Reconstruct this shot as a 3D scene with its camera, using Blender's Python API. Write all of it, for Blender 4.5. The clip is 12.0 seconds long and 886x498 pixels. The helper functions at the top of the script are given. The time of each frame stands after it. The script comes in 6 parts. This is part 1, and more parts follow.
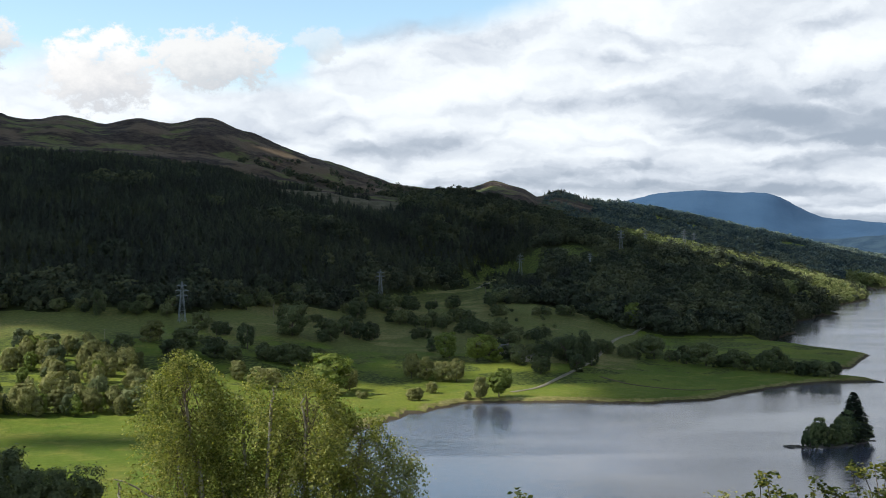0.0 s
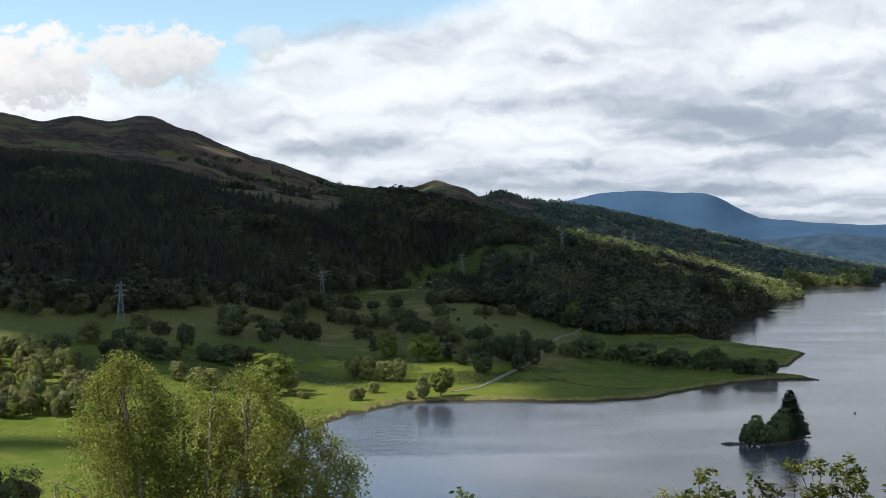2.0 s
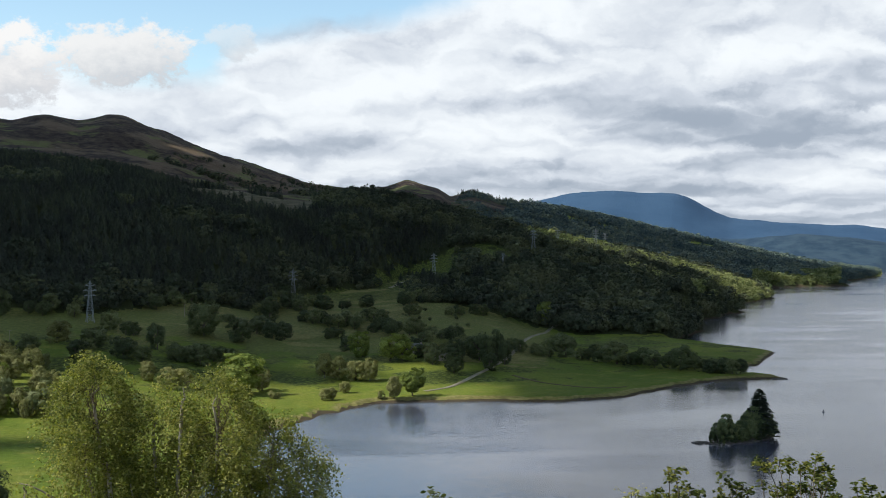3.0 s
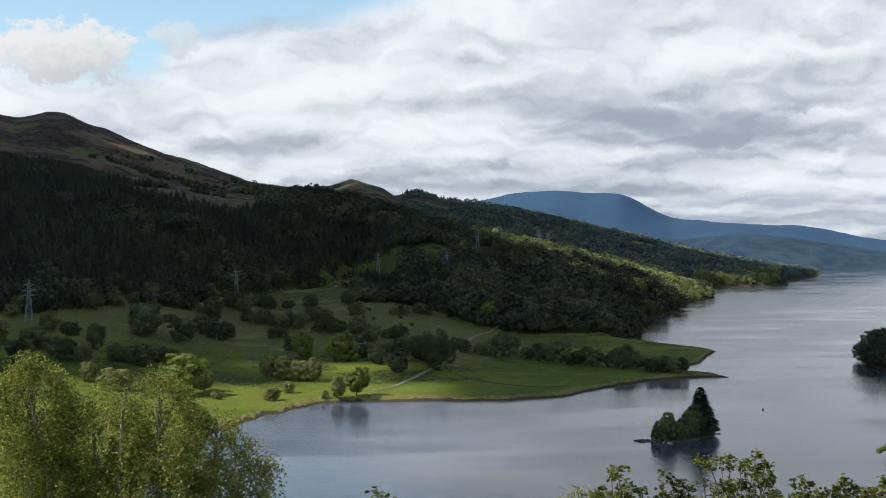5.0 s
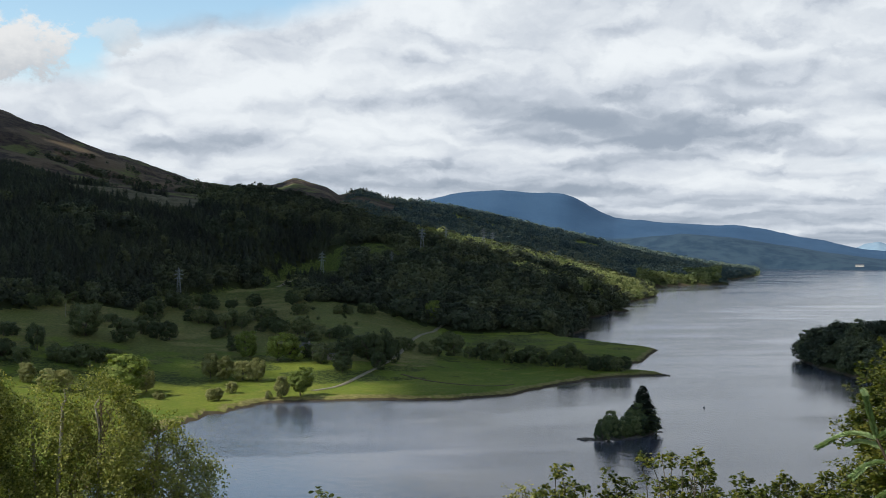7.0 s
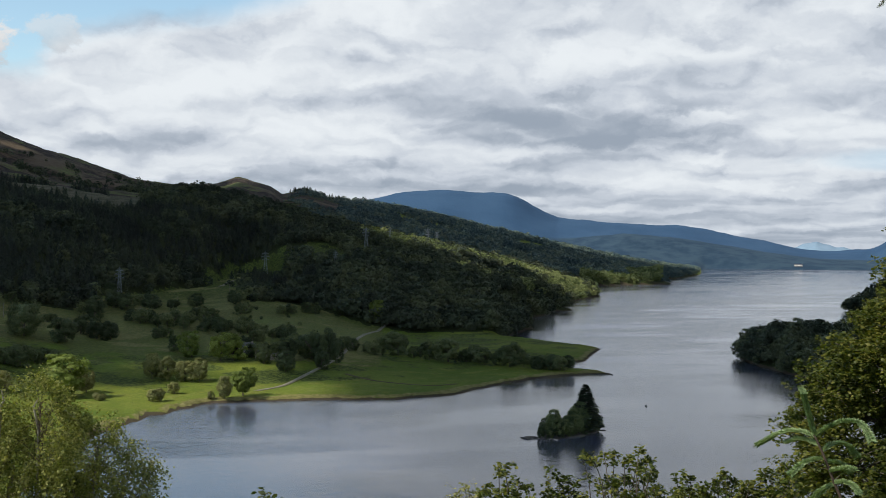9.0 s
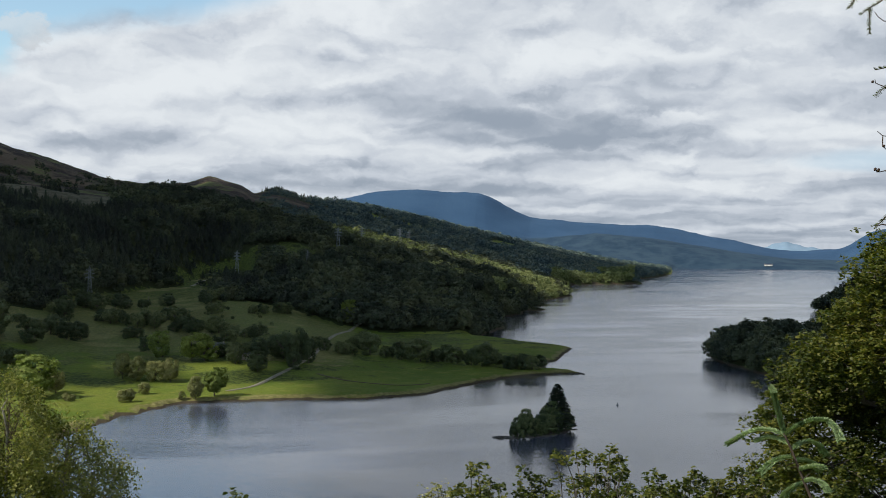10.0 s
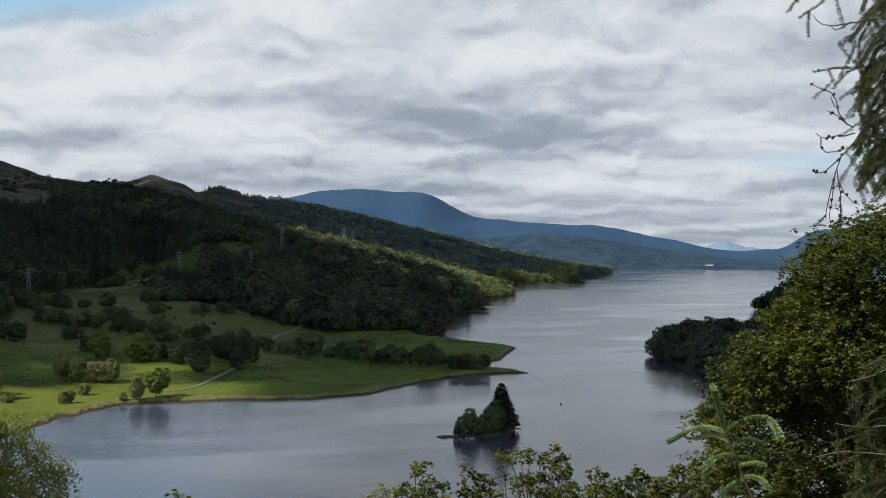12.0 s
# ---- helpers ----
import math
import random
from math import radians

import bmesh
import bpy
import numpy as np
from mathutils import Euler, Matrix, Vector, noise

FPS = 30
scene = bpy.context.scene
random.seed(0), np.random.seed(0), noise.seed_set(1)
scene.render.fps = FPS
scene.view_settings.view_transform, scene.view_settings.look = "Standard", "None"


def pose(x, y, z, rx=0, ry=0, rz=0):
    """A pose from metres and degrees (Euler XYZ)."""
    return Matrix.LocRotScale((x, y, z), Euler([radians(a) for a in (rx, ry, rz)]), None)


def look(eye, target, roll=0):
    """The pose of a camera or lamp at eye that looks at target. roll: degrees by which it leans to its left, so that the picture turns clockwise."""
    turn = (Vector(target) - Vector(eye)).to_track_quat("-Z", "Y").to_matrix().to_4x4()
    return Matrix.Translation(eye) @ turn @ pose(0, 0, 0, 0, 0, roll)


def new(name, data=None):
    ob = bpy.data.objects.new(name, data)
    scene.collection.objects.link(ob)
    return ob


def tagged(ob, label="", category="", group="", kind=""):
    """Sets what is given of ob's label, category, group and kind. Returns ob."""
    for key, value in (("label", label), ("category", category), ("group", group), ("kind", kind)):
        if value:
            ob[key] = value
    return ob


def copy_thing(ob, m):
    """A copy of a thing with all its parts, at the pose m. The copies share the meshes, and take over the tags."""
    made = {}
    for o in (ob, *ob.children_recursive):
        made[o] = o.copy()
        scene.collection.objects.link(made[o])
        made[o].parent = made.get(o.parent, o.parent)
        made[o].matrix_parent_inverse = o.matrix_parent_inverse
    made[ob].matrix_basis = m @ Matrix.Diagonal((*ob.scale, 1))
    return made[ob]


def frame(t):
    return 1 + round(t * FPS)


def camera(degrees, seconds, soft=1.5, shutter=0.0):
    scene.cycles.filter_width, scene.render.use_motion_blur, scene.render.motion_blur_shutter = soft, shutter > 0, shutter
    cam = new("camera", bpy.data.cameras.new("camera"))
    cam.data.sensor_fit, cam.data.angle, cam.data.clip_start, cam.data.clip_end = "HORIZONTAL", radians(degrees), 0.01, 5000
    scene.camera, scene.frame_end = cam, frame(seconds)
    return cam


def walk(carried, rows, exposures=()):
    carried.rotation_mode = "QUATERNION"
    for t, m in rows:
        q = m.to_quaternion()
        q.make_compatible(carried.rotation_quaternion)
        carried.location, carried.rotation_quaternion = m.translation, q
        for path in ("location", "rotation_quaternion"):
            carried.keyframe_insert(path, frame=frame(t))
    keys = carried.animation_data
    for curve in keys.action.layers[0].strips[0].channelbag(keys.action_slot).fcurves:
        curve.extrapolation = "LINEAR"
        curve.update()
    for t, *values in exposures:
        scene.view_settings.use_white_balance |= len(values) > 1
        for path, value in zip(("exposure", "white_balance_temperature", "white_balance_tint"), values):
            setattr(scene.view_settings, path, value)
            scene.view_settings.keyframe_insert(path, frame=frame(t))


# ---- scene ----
# ---- viewpoint: a pan from one spot, 75 m above the loch ----
cam = camera(39.92, 12.0, soft=0.6)
EYE = 75.0
PAN = [
    (0.0, 0.000, -0.198, 0.006),
    (0.5, 0.689, -0.203, -0.004),
    (1.0, 1.375, -0.208, -0.016),
    (1.5, 2.057, -0.212, -0.028),
    (2.0, 2.722, -0.217, -0.041),
    (2.5, 3.402, -0.222, -0.055),
    (3.0, 4.059, -0.227, -0.070),
    (5.0, 6.674, -0.246, -0.135),
    (5.5, 7.333, -0.251, -0.153),
    (6.0, 7.989, -0.255, -0.171),
    (6.5, 8.641, -0.260, -0.189),
    (7.0, 9.282, -0.265, -0.207),
    (9.0, 11.906, -0.280, -0.283),
    (9.5, 12.568, -0.283, -0.301),
    (10.0, 13.211, -0.286, -0.320),
    (10.5, 13.856, -0.288, -0.339),
    (11.0, 14.515, -0.289, -0.357),
    (11.5, 15.163, -0.289, -0.375),
    (12.0, 15.821, -0.288, -0.393),
]
walk(cam, [(t, pose(0, 0, EYE, 90 + pitch, roll, -yaw)) for t, yaw, pitch, roll in PAN],
     exposures=[(0.0, 0.3), (3.0, 0.2), (6.0, 0.1), (9.0, 0.02), (12.0, -0.12)])

# ---- sky, sun ----
SUN_BEARING, SUN_HEIGHT = radians(-100), radians(46)      # from the left, a little behind


class Nodes:
    """Small shorthand for node trees."""

    def __init__(self, tree):
        self.tree = tree
        tree.nodes.clear()

    def add(self, kind, **values):
        n = self.tree.nodes.new(kind)
        for key, value in values.items():
            if key == "op":
                n.operation = value
            elif key == "blend":
                n.data_type, n.blend_type = "RGBA", value
        return n

    def link(self, a, b):
        self.tree.links.new(a, b)

    def put(self, socket, value):
        if isinstance(value, bpy.types.NodeSocket):
            self.link(value, socket)
        else:
            socket.default_value = value

    def math(self, op, a, b=0.0, c=0.0):
        n = self.add("ShaderNodeMath", op=op)
        for s, v in zip(n.inputs, (a, b, c)):
            self.put(s, v)
        return n.outputs[0]

    def mix(self, fac, a, b, blend="MIX"):
        n = self.add("ShaderNodeMix", blend=blend)
        self.put(n.inputs[0], fac)
        self.put(n.inputs[6], a if isinstance(a, bpy.types.NodeSocket) else (*a[:3], 1))
        self.put(n.inputs[7], b if isinstance(b, bpy.types.NodeSocket) else (*b[:3], 1))
        return n.outputs[2]

    def noise(self, vector, scale, detail=4.0, rough=0.5, distort=0.0):
        n = self.add("ShaderNodeTexNoise")
        if vector is not None:
            self.link(vector, n.inputs["Vector"])
        n.inputs["Scale"].default_value, n.inputs["Detail"].default_value = scale, detail
        n.inputs["Roughness"].default_value, n.inputs["Distortion"].default_value = rough, distort
        return n.outputs["Fac"]

    def step(self, value, low, high, to_low=0.0, to_high=1.0):
        n = self.add("ShaderNodeMapRange")
        n.interpolation_type = "SMOOTHSTEP"
        self.put(n.inputs[0], value)
        for k, v in enumerate((low, high, to_low, to_high)):
            self.put(n.inputs[k + 1], v)
        return n.outputs[0]

    def vec(self, x, y, z=0.0):
        n = self.add("ShaderNodeCombineXYZ")
        for s, v in zip(n.inputs, (x, y, z)):
            self.put(s, v)
        return n.outputs[0]

    def stretch(self, vector, scale):
        n = self.add("ShaderNodeMapping")
        self.link(vector, n.inputs["Vector"])
        n.inputs["Scale"].default_value = scale
        return n.outputs[0]


def make_sky():
    world = bpy.data.worlds.new("sky")
    scene.world = world
    world.use_nodes = True
    n = Nodes(world.node_tree)
    sky = n.add("ShaderNodeTexSky")
    sky.sky_type, sky.sun_disc = "NISHITA", False
    sky.sun_elevation, sky.sun_rotation = SUN_HEIGHT, SUN_BEARING
    sky.air_density, sky.dust_density, sky.ozone_density = 1.0, 0.4, 1.2
    blue = n.mix(1.0, sky.outputs[0], (0.160, 0.166, 0.156), "MULTIPLY")
    xyz = n.add("ShaderNodeSeparateXYZ")
    n.link(n.add("ShaderNodeTexCoord").outputs["Generated"], xyz.inputs[0])
    x, y, z = xyz.outputs
    z = n.math("MAXIMUM", z, 0.0)
    az = n.math("MULTIPLY", n.math("ARCTAN2", x, y), 57.3)          # degrees
    el = n.math("MULTIPLY", n.math("ARCSINE", z), 57.3)
    # cloud deck: cells flatten towards the horizon; shading from the difference of cover above and below
    across = n.math("MULTIPLY", az, 0.11)
    upward = n.math("MULTIPLY", n.math("LOGARITHM", n.math("ADD", el, 2.2), 2.718), 3.1)
    uv = n.vec(across, upward, 0.3)
    curl = n.add("ShaderNodeTexNoise")
    n.link(n.vec(n.math("MULTIPLY", az, 0.34), n.math("MULTIPLY", el, 0.5), 0.7), curl.inputs["Vector"])
    curl.inputs["Scale"].default_value, curl.inputs["Detail"].default_value, curl.inputs["Roughness"].default_value = 1.0, 6, 0.58

    def curled(place, much):
        """A place of the deck pushed about by round eddies."""
        k = n.add("ShaderNodeVectorMath", op="MULTIPLY_ADD")
        n.link(curl.outputs["Color"], k.inputs[0])
        k.inputs[1].default_value = (much, much, 0.0)
        n.link(place, k.inputs[2])
        return k.outputs[0]
    wide = n.noise(uv, 0.45, 2, 0.45, 0.1)
    rolls = curled(n.vec(n.math("MULTIPLY", az, 0.125), upward, 0.3), 0.75)
    rolls_above = curled(n.vec(n.math("ADD", n.math("MULTIPLY", az, 0.125), -0.05), n.math("ADD", upward, 0.26), 0.3), 0.75)
    mid = n.noise(rolls, 0.9, 4, 0.45)
    mid_above = n.noise(rolls_above, 0.9, 4, 0.45)
    fine = n.noise(n.vec(n.math("MULTIPLY", az, 0.5), n.math("MULTIPLY", el, 0.8), 2.2), 1.6, 7, 0.6, 0.3)
    # cover: closed over the loch, opening to blue high on the left
    opening = n.math("SUBTRACT", n.math("SUBTRACT", el, 8.1), n.math("MULTIPLY", n.math("MAXIMUM", n.math("ADD", az, 7.0), 0.0), 0.27))
    opening = n.math("SUBTRACT", opening, n.math("MULTIPLY", n.math("MAXIMUM", n.math("SUBTRACT", az, 8.0), 0.0), 1.2))
    opening = n.math("ADD", opening, n.math("MULTIPLY", n.math("SUBTRACT", mid, 0.5), 4.5))
    opening = n.math("MULTIPLY", n.step(opening, -0.7, 0.9), n.step(el, 36.0, 26.0))
    low_gap = n.math("ADD", n.math("POWER", n.math("DIVIDE", n.math("SUBTRACT", az, 33.5), 5.5), 2.0),
                     n.math("POWER", n.math("DIVIDE", n.math("SUBTRACT", el, 3.8), 0.75), 2.0))
    low_gap = n.math("ADD", low_gap, n.math("MULTIPLY", n.math("SUBTRACT", mid, 0.5), 2.5))
    low_gap = n.step(low_gap, 1.1, 0.1, 0.0, 0.75)
    high = n.step(n.math("ADD", wide, n.math("MULTIPLY", mid, 0.35)), 0.6, 0.72)
    opening = n.math("MAXIMUM", opening, n.math("MULTIPLY", high, n.step(el, 20.0, 32.0)))
    # grey undersides and bright shoulders, heaped in rounded cells

    def heap(place):
        bend = n.add("ShaderNodeTexNoise")
        bend.inputs["Scale"].default_value, bend.inputs["Detail"].default_value = 1.3, 5
        n.link(place, bend.inputs["Vector"])
        moved = n.add("ShaderNodeMix")
        moved.data_type = "VECTOR"
        moved.inputs[0].default_value = 0.42
        n.link(place, moved.inputs[4])
        n.link(bend.outputs["Color"], moved.inputs[5])
        cell = n.add("ShaderNodeTexVoronoi")
        cell.feature = "SMOOTH_F1"
        cell.inputs["Scale"].default_value, cell.inputs["Smoothness"].default_value = 3.2, 0.45
        cell.inputs["Detail"].default_value, cell.inputs["Roughness"].default_value = 1.5, 0.45
        n.link(moved.outputs[1], cell.inputs["Vector"])
        return n.math("MULTIPLY", cell.outputs["Distance"], -1.0)
    shade = n.math("MULTIPLY", n.math("SUBTRACT", mid, mid_above), 1.5)
    shade = n.math("ADD", shade, n.math("MULTIPLY", n.math("SUBTRACT", wide, 0.5), 1.15))
    shade = n.math("ADD", shade, n.math("MULTIPLY", n.math("SUBTRACT", fine, 0.5), 0.22))
    shade = n.math("ADD", shade, n.step(az, -10.0, 34.0, 0.10, -0.14))
    shade = n.math("ADD", shade, n.math("MULTIPLY", n.math("SUBTRACT", heap(rolls), heap(rolls_above)), 0.5))
    shade = n.math("SUBTRACT", shade, n.math("MULTIPLY", n.step(el, 5.2, 1.5, 0.0, 0.2), n.step(az, 23.0, 8.0)))
    shade = n.math("ADD", shade, n.step(el, 11.5, 20.0, 0.0, 0.3))
    torn = n.math("MULTIPLY", n.math("SUBTRACT", n.noise(rolls, 1.3, 7, 0.55, 0.4), 0.5), 2.8)
    for a, b, wa, wb, deep in ((18.8, 5.3, 7.5, 0.95, 0.40), (33.6, 6.5, 5.0, 1.2, 0.28), (14.5, 2.7, 5.5, 0.5, 0.28), (0.5, 4.5, 5.0, 0.6, 0.16), (7.95, 8.75, 0.7, 0.36, 0.17), (24.5, 7.8, 3.5, 0.7, 0.2),
                               (10.5, 6.4, 4.0, 0.5, 0.14), (20.2, 8.9, 5.0, 0.9, -0.22), (29.0, 5.2, 3.5, 0.5, -0.3), (3.5, 7.6, 6.5, 0.9, -0.2), (11.5, 5.4, 3.5, 0.4, -0.2), (27.0, 3.6, 5.0, 0.35, -0.2)):
        da = n.math("DIVIDE", n.math("SUBTRACT", az, a), wa)
        db = n.math("DIVIDE", n.math("SUBTRACT", el, b), wb)
        d = n.math("ADD", n.math("ADD", n.math("MULTIPLY", da, da), n.math("MULTIPLY", db, db)), torn)
        shade = n.math("SUBTRACT", shade, n.step(d, 1.5, 0.1, 0.0, deep))
    shade = n.step(shade, -0.68, 0.46)
    ramp = n.add("ShaderNodeValToRGB")
    n.link(shade, ramp.inputs[0])
    ramp.color_ramp.elements[0].position, ramp.color_ramp.elements[0].color = 0.0, (0.318, 0.374, 0.452, 1)
    ramp.color_ramp.elements[1].position, ramp.color_ramp.elements[1].color = 1.0, (0.808, 0.852, 0.888, 1)
    e = ramp.color_ramp.elements.new(0.45)
    e.color = (0.562, 0.614, 0.686, 1)
    colour = n.mix(opening, ramp.outputs[0], blue)
    colour = n.mix(low_gap, colour, (0.50, 0.68, 0.82))
    # heaps of fair-weather cumulus in the gap
    flat = n.vec(az, n.math("MULTIPLY", el, 1.35), 1.7)
    ragged = n.math("ADD", n.math("MULTIPLY", n.math("SUBTRACT", n.noise(flat, 0.42, 7, 0.6), 0.5), 3.0),
                    n.math("MULTIPLY", n.math("SUBTRACT", n.noise(flat, 1.3, 7, 0.65), 0.5), 2.6))
    for a, b, wa, wb, bright, thick in ((-15.7, 7.8, 2.7, 1.75, 0.86, 0.96), (-10.6, 8.5, 3.2, 1.6, 0.82, 0.92), (-5.7, 9.25, 1.25, 0.85, 0.78, 0.5),
                                 (-20.6, 8.9, 1.6, 1.3, 0.8, 0.9), (-20.6, 11.9, 2.2, 0.6, 0.62, 0.72)):
        da = n.math("DIVIDE", n.math("SUBTRACT", az, a), wa)
        db = n.math("DIVIDE", n.math("SUBTRACT", el, b), wb)
        d = n.math("ADD", n.math("MULTIPLY", da, da), n.math("MULTIPLY", db, db))
        body = n.step(n.math("ADD", d, ragged), 1.15, 0.45, 0.0, thick)
        lit = n.step(n.math("ADD", n.math("ADD", n.math("MULTIPLY", da, -0.25), db), n.math("MULTIPLY", ragged, -0.55)), -1.3, 0.7)
        tone = n.mix(lit, (0.58 * bright, 0.61 * bright, 0.66 * bright), (0.97 * bright, 0.96 * bright, 0.95 * bright))
        colour = n.mix(body, colour, tone)
    out = n.add("ShaderNodeBackground")
    n.link(colour, out.inputs[0])
    out.inputs[1].default_value = 1.0
    n.link(out.outputs[0], n.add("ShaderNodeOutputWorld").inputs[0])


make_sky()
sun = new("sun", bpy.data.lights.new("sun", "SUN"))
sun.data.energy, sun.data.angle, sun.data.color = 5.0, radians(1.2), (1.0, 0.93, 0.79)
SUN_WAY = Vector((math.sin(SUN_BEARING) * math.cos(SUN_HEIGHT), math.cos(SUN_BEARING) * math.cos(SUN_HEIGHT), math.sin(SUN_HEIGHT)))
sun.matrix_world = look((0, 0, 0), -SUN_WAY)


# ---- materials ----
def material(name, colours, scales=(0.5, 6.0), rough=0.85, bump=0.3, bump_scale=None, spec=0.25, island=0.0, per_object=0.0, tone=0.0, leaf=0.0, through_tint=(1.5, 1.6, 0.6)):
    """colours: dark, middle and light; two sizes of noise in metres; variation per island or per object; leaf: share of light let through."""
    m = bpy.data.materials.new(name)
    m.use_nodes = True
    n = Nodes(m.node_tree)
    co = n.add("ShaderNodeTexCoord").outputs["Object"]
    big = n.noise(co, 1.0 / scales[1], 4, 0.6)
    small = n.noise(co, 1.0 / scales[0], 3, 0.6)
    value = n.math("ADD", n.math("MULTIPLY", big, 0.6), n.math("MULTIPLY", small, 0.4))
    if island:
        r = n.add("ShaderNodeNewGeometry").outputs["Random Per Island"]
        value = n.math("ADD", value, n.math("MULTIPLY", n.math("SUBTRACT", r, 0.5), island))
    if per_object:
        r = n.add("ShaderNodeObjectInfo").outputs["Random"]
        value = n.math("ADD", value, n.math("MULTIPLY", n.math("SUBTRACT", r, 0.5), per_object))
    if tone:                                                  # each tree of a wood has its own tone
        r = n.add("ShaderNodeAttribute")
        r.attribute_name = "tone"
        value = n.math("ADD", value, n.math("MULTIPLY", n.math("SUBTRACT", r.outputs["Fac"], 0.5), tone))
    ramp = n.add("ShaderNodeValToRGB")
    n.link(value, ramp.inputs[0])
    el = ramp.color_ramp.elements
    el[0].position, el[0].color = 0.3, (*colours[0], 1)
    el[1].position, el[1].color = 0.7, (*colours[2], 1)
    el.new(0.5).color = (*colours[1], 1)
    b = n.add("ShaderNodeBsdfPrincipled")
    n.link(ramp.outputs[0], b.inputs["Base Color"])
    b.inputs["Roughness"].default_value = rough
    b.inputs["Specular IOR Level"].default_value = spec
    if bump:
        h = n.add("ShaderNodeBump")
        h.inputs["Strength"].default_value = bump
        h.inputs["Distance"].default_value = bump_scale or scales[0]
        n.link(small, h.inputs["Height"])
        n.link(h.outputs[0], b.inputs["Normal"])
    top = b.outputs[0]
    if leaf:
        t = n.add("ShaderNodeBsdfTranslucent")
        n.link(n.mix(1.0, ramp.outputs[0], through_tint, "MULTIPLY"), t.inputs[0])
        s = n.add("ShaderNodeMixShader")
        s.inputs[0].default_value = leaf
        n.link(top, s.inputs[1])
        n.link(t.outputs[0], s.inputs[2])
        top = s.outputs[0]
    n.link(top, n.add("ShaderNodeOutputMaterial").inputs[0])
    return m


def ground_material():
    m = bpy.data.materials.new("hill_ground")
    m.use_nodes = True
    n = Nodes(m.node_tree)
    co = n.add("ShaderNodeTexCoord").outputs["Object"]
    big, mid, small = n.noise(co, 1 / 90, 4, 0.6), n.noise(co, 1 / 14, 4, 0.6), n.noise(co, 1 / 2.2, 5, 0.7)

    def cover(name):
        a = n.add("ShaderNodeAttribute")
        a.attribute_name = name
        return a.outputs["Fac"]
    # pasture, with rougher tussocks and paler hay patches
    grass = n.mix(n.step(big, 0.36, 0.64), (0.095, 0.145, 0.020), (0.175, 0.205, 0.034))
    grass = n.mix(n.step(mid, 0.45, 0.72), grass, (0.19, 0.20, 0.045))
    grass = n.mix(n.step(small, 0.35, 0.75), n.mix(0.5, grass, (0.05, 0.08, 0.012)), grass)
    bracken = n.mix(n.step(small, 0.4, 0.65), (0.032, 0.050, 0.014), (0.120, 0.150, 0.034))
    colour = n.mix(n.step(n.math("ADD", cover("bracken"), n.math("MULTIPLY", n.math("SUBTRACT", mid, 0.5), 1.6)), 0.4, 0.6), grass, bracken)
    # rough grass; its darker olive also paints shade on the upper pasture
    rough = n.mix(n.step(small, 0.35, 0.7), (0.080, 0.098, 0.030), n.mix(n.step(big, 0.4, 0.6), (0.140, 0.165, 0.045), (0.190, 0.172, 0.066)))
    colour = n.mix(n.step(n.math("ADD", cover("rough"), n.math("MULTIPLY", n.math("SUBTRACT", mid, 0.5), 0.9)), 0.3, 0.8), colour, rough)
    rushes = n.mix(n.step(small, 0.35, 0.7), (0.13, 0.13, 0.045), (0.23, 0.21, 0.09))
    colour = n.mix(n.step(n.math("ADD", cover("rushes"), n.math("MULTIPLY", n.math("SUBTRACT", mid, 0.5), 1.2)), 0.35, 0.65), colour, rushes)
    heather = n.mix(n.step(mid, 0.38, 0.62), (0.024, 0.018, 0.018), (0.060, 0.046, 0.036))
    heather = n.mix(n.step(n.noise(co, 1 / 130, 6, 0.65), 0.5, 0.6), heather, n.mix(mid, (0.070, 0.052, 0.038), (0.15, 0.115, 0.078)))
    heather = n.mix(n.step(n.noise(co, 1 / 85, 6, 0.65), 0.52, 0.62), heather, n.mix(mid, (0.060, 0.075, 0.030), (0.14, 0.15, 0.055)))
    heather = n.mix(n.step(n.noise(co, 1 / 30, 6, 0.7), 0.68, 0.74), heather, (0.22, 0.21, 0.19))
    colour = n.mix(n.step(n.math("ADD", cover("moor"), n.math("MULTIPLY", n.math("SUBTRACT", mid, 0.5), 0.8)), 0.4, 0.6), colour, heather)
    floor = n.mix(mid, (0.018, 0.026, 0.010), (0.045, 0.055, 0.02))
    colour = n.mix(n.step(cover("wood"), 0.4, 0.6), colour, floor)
    felled = n.mix(n.step(n.math("ADD", n.math("MULTIPLY", mid, 0.5), n.math("MULTIPLY", small, 0.5)), 0.4, 0.6), (0.050, 0.054, 0.030), (0.125, 0.114, 0.078))
    colour = n.mix(n.step(n.math("ADD", cover("felled"), n.math("MULTIPLY", n.math("SUBTRACT", mid, 0.5), 0.8)), 0.4, 0.6), colour, felled)
    # far mountain and foothill: the blue of the haze is put into the colour
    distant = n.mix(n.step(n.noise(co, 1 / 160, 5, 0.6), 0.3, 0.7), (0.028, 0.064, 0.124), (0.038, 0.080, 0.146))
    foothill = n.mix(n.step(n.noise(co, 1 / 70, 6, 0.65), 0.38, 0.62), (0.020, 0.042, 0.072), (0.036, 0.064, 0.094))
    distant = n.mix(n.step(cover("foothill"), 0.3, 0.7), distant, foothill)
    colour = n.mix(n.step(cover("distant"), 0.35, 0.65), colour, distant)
    mud = n.mix(mid, (0.035, 0.028, 0.018), (0.09, 0.075, 0.05))
    colour = n.mix(n.step(cover("strand"), 0.4, 0.6), colour, mud)
    b = n.add("ShaderNodeBsdfPrincipled")
    n.link(colour, b.inputs["Base Color"])
    b.inputs["Roughness"].default_value, b.inputs["Specular IOR Level"].default_value = 0.95, 0.1
    h = n.add("ShaderNodeBump")
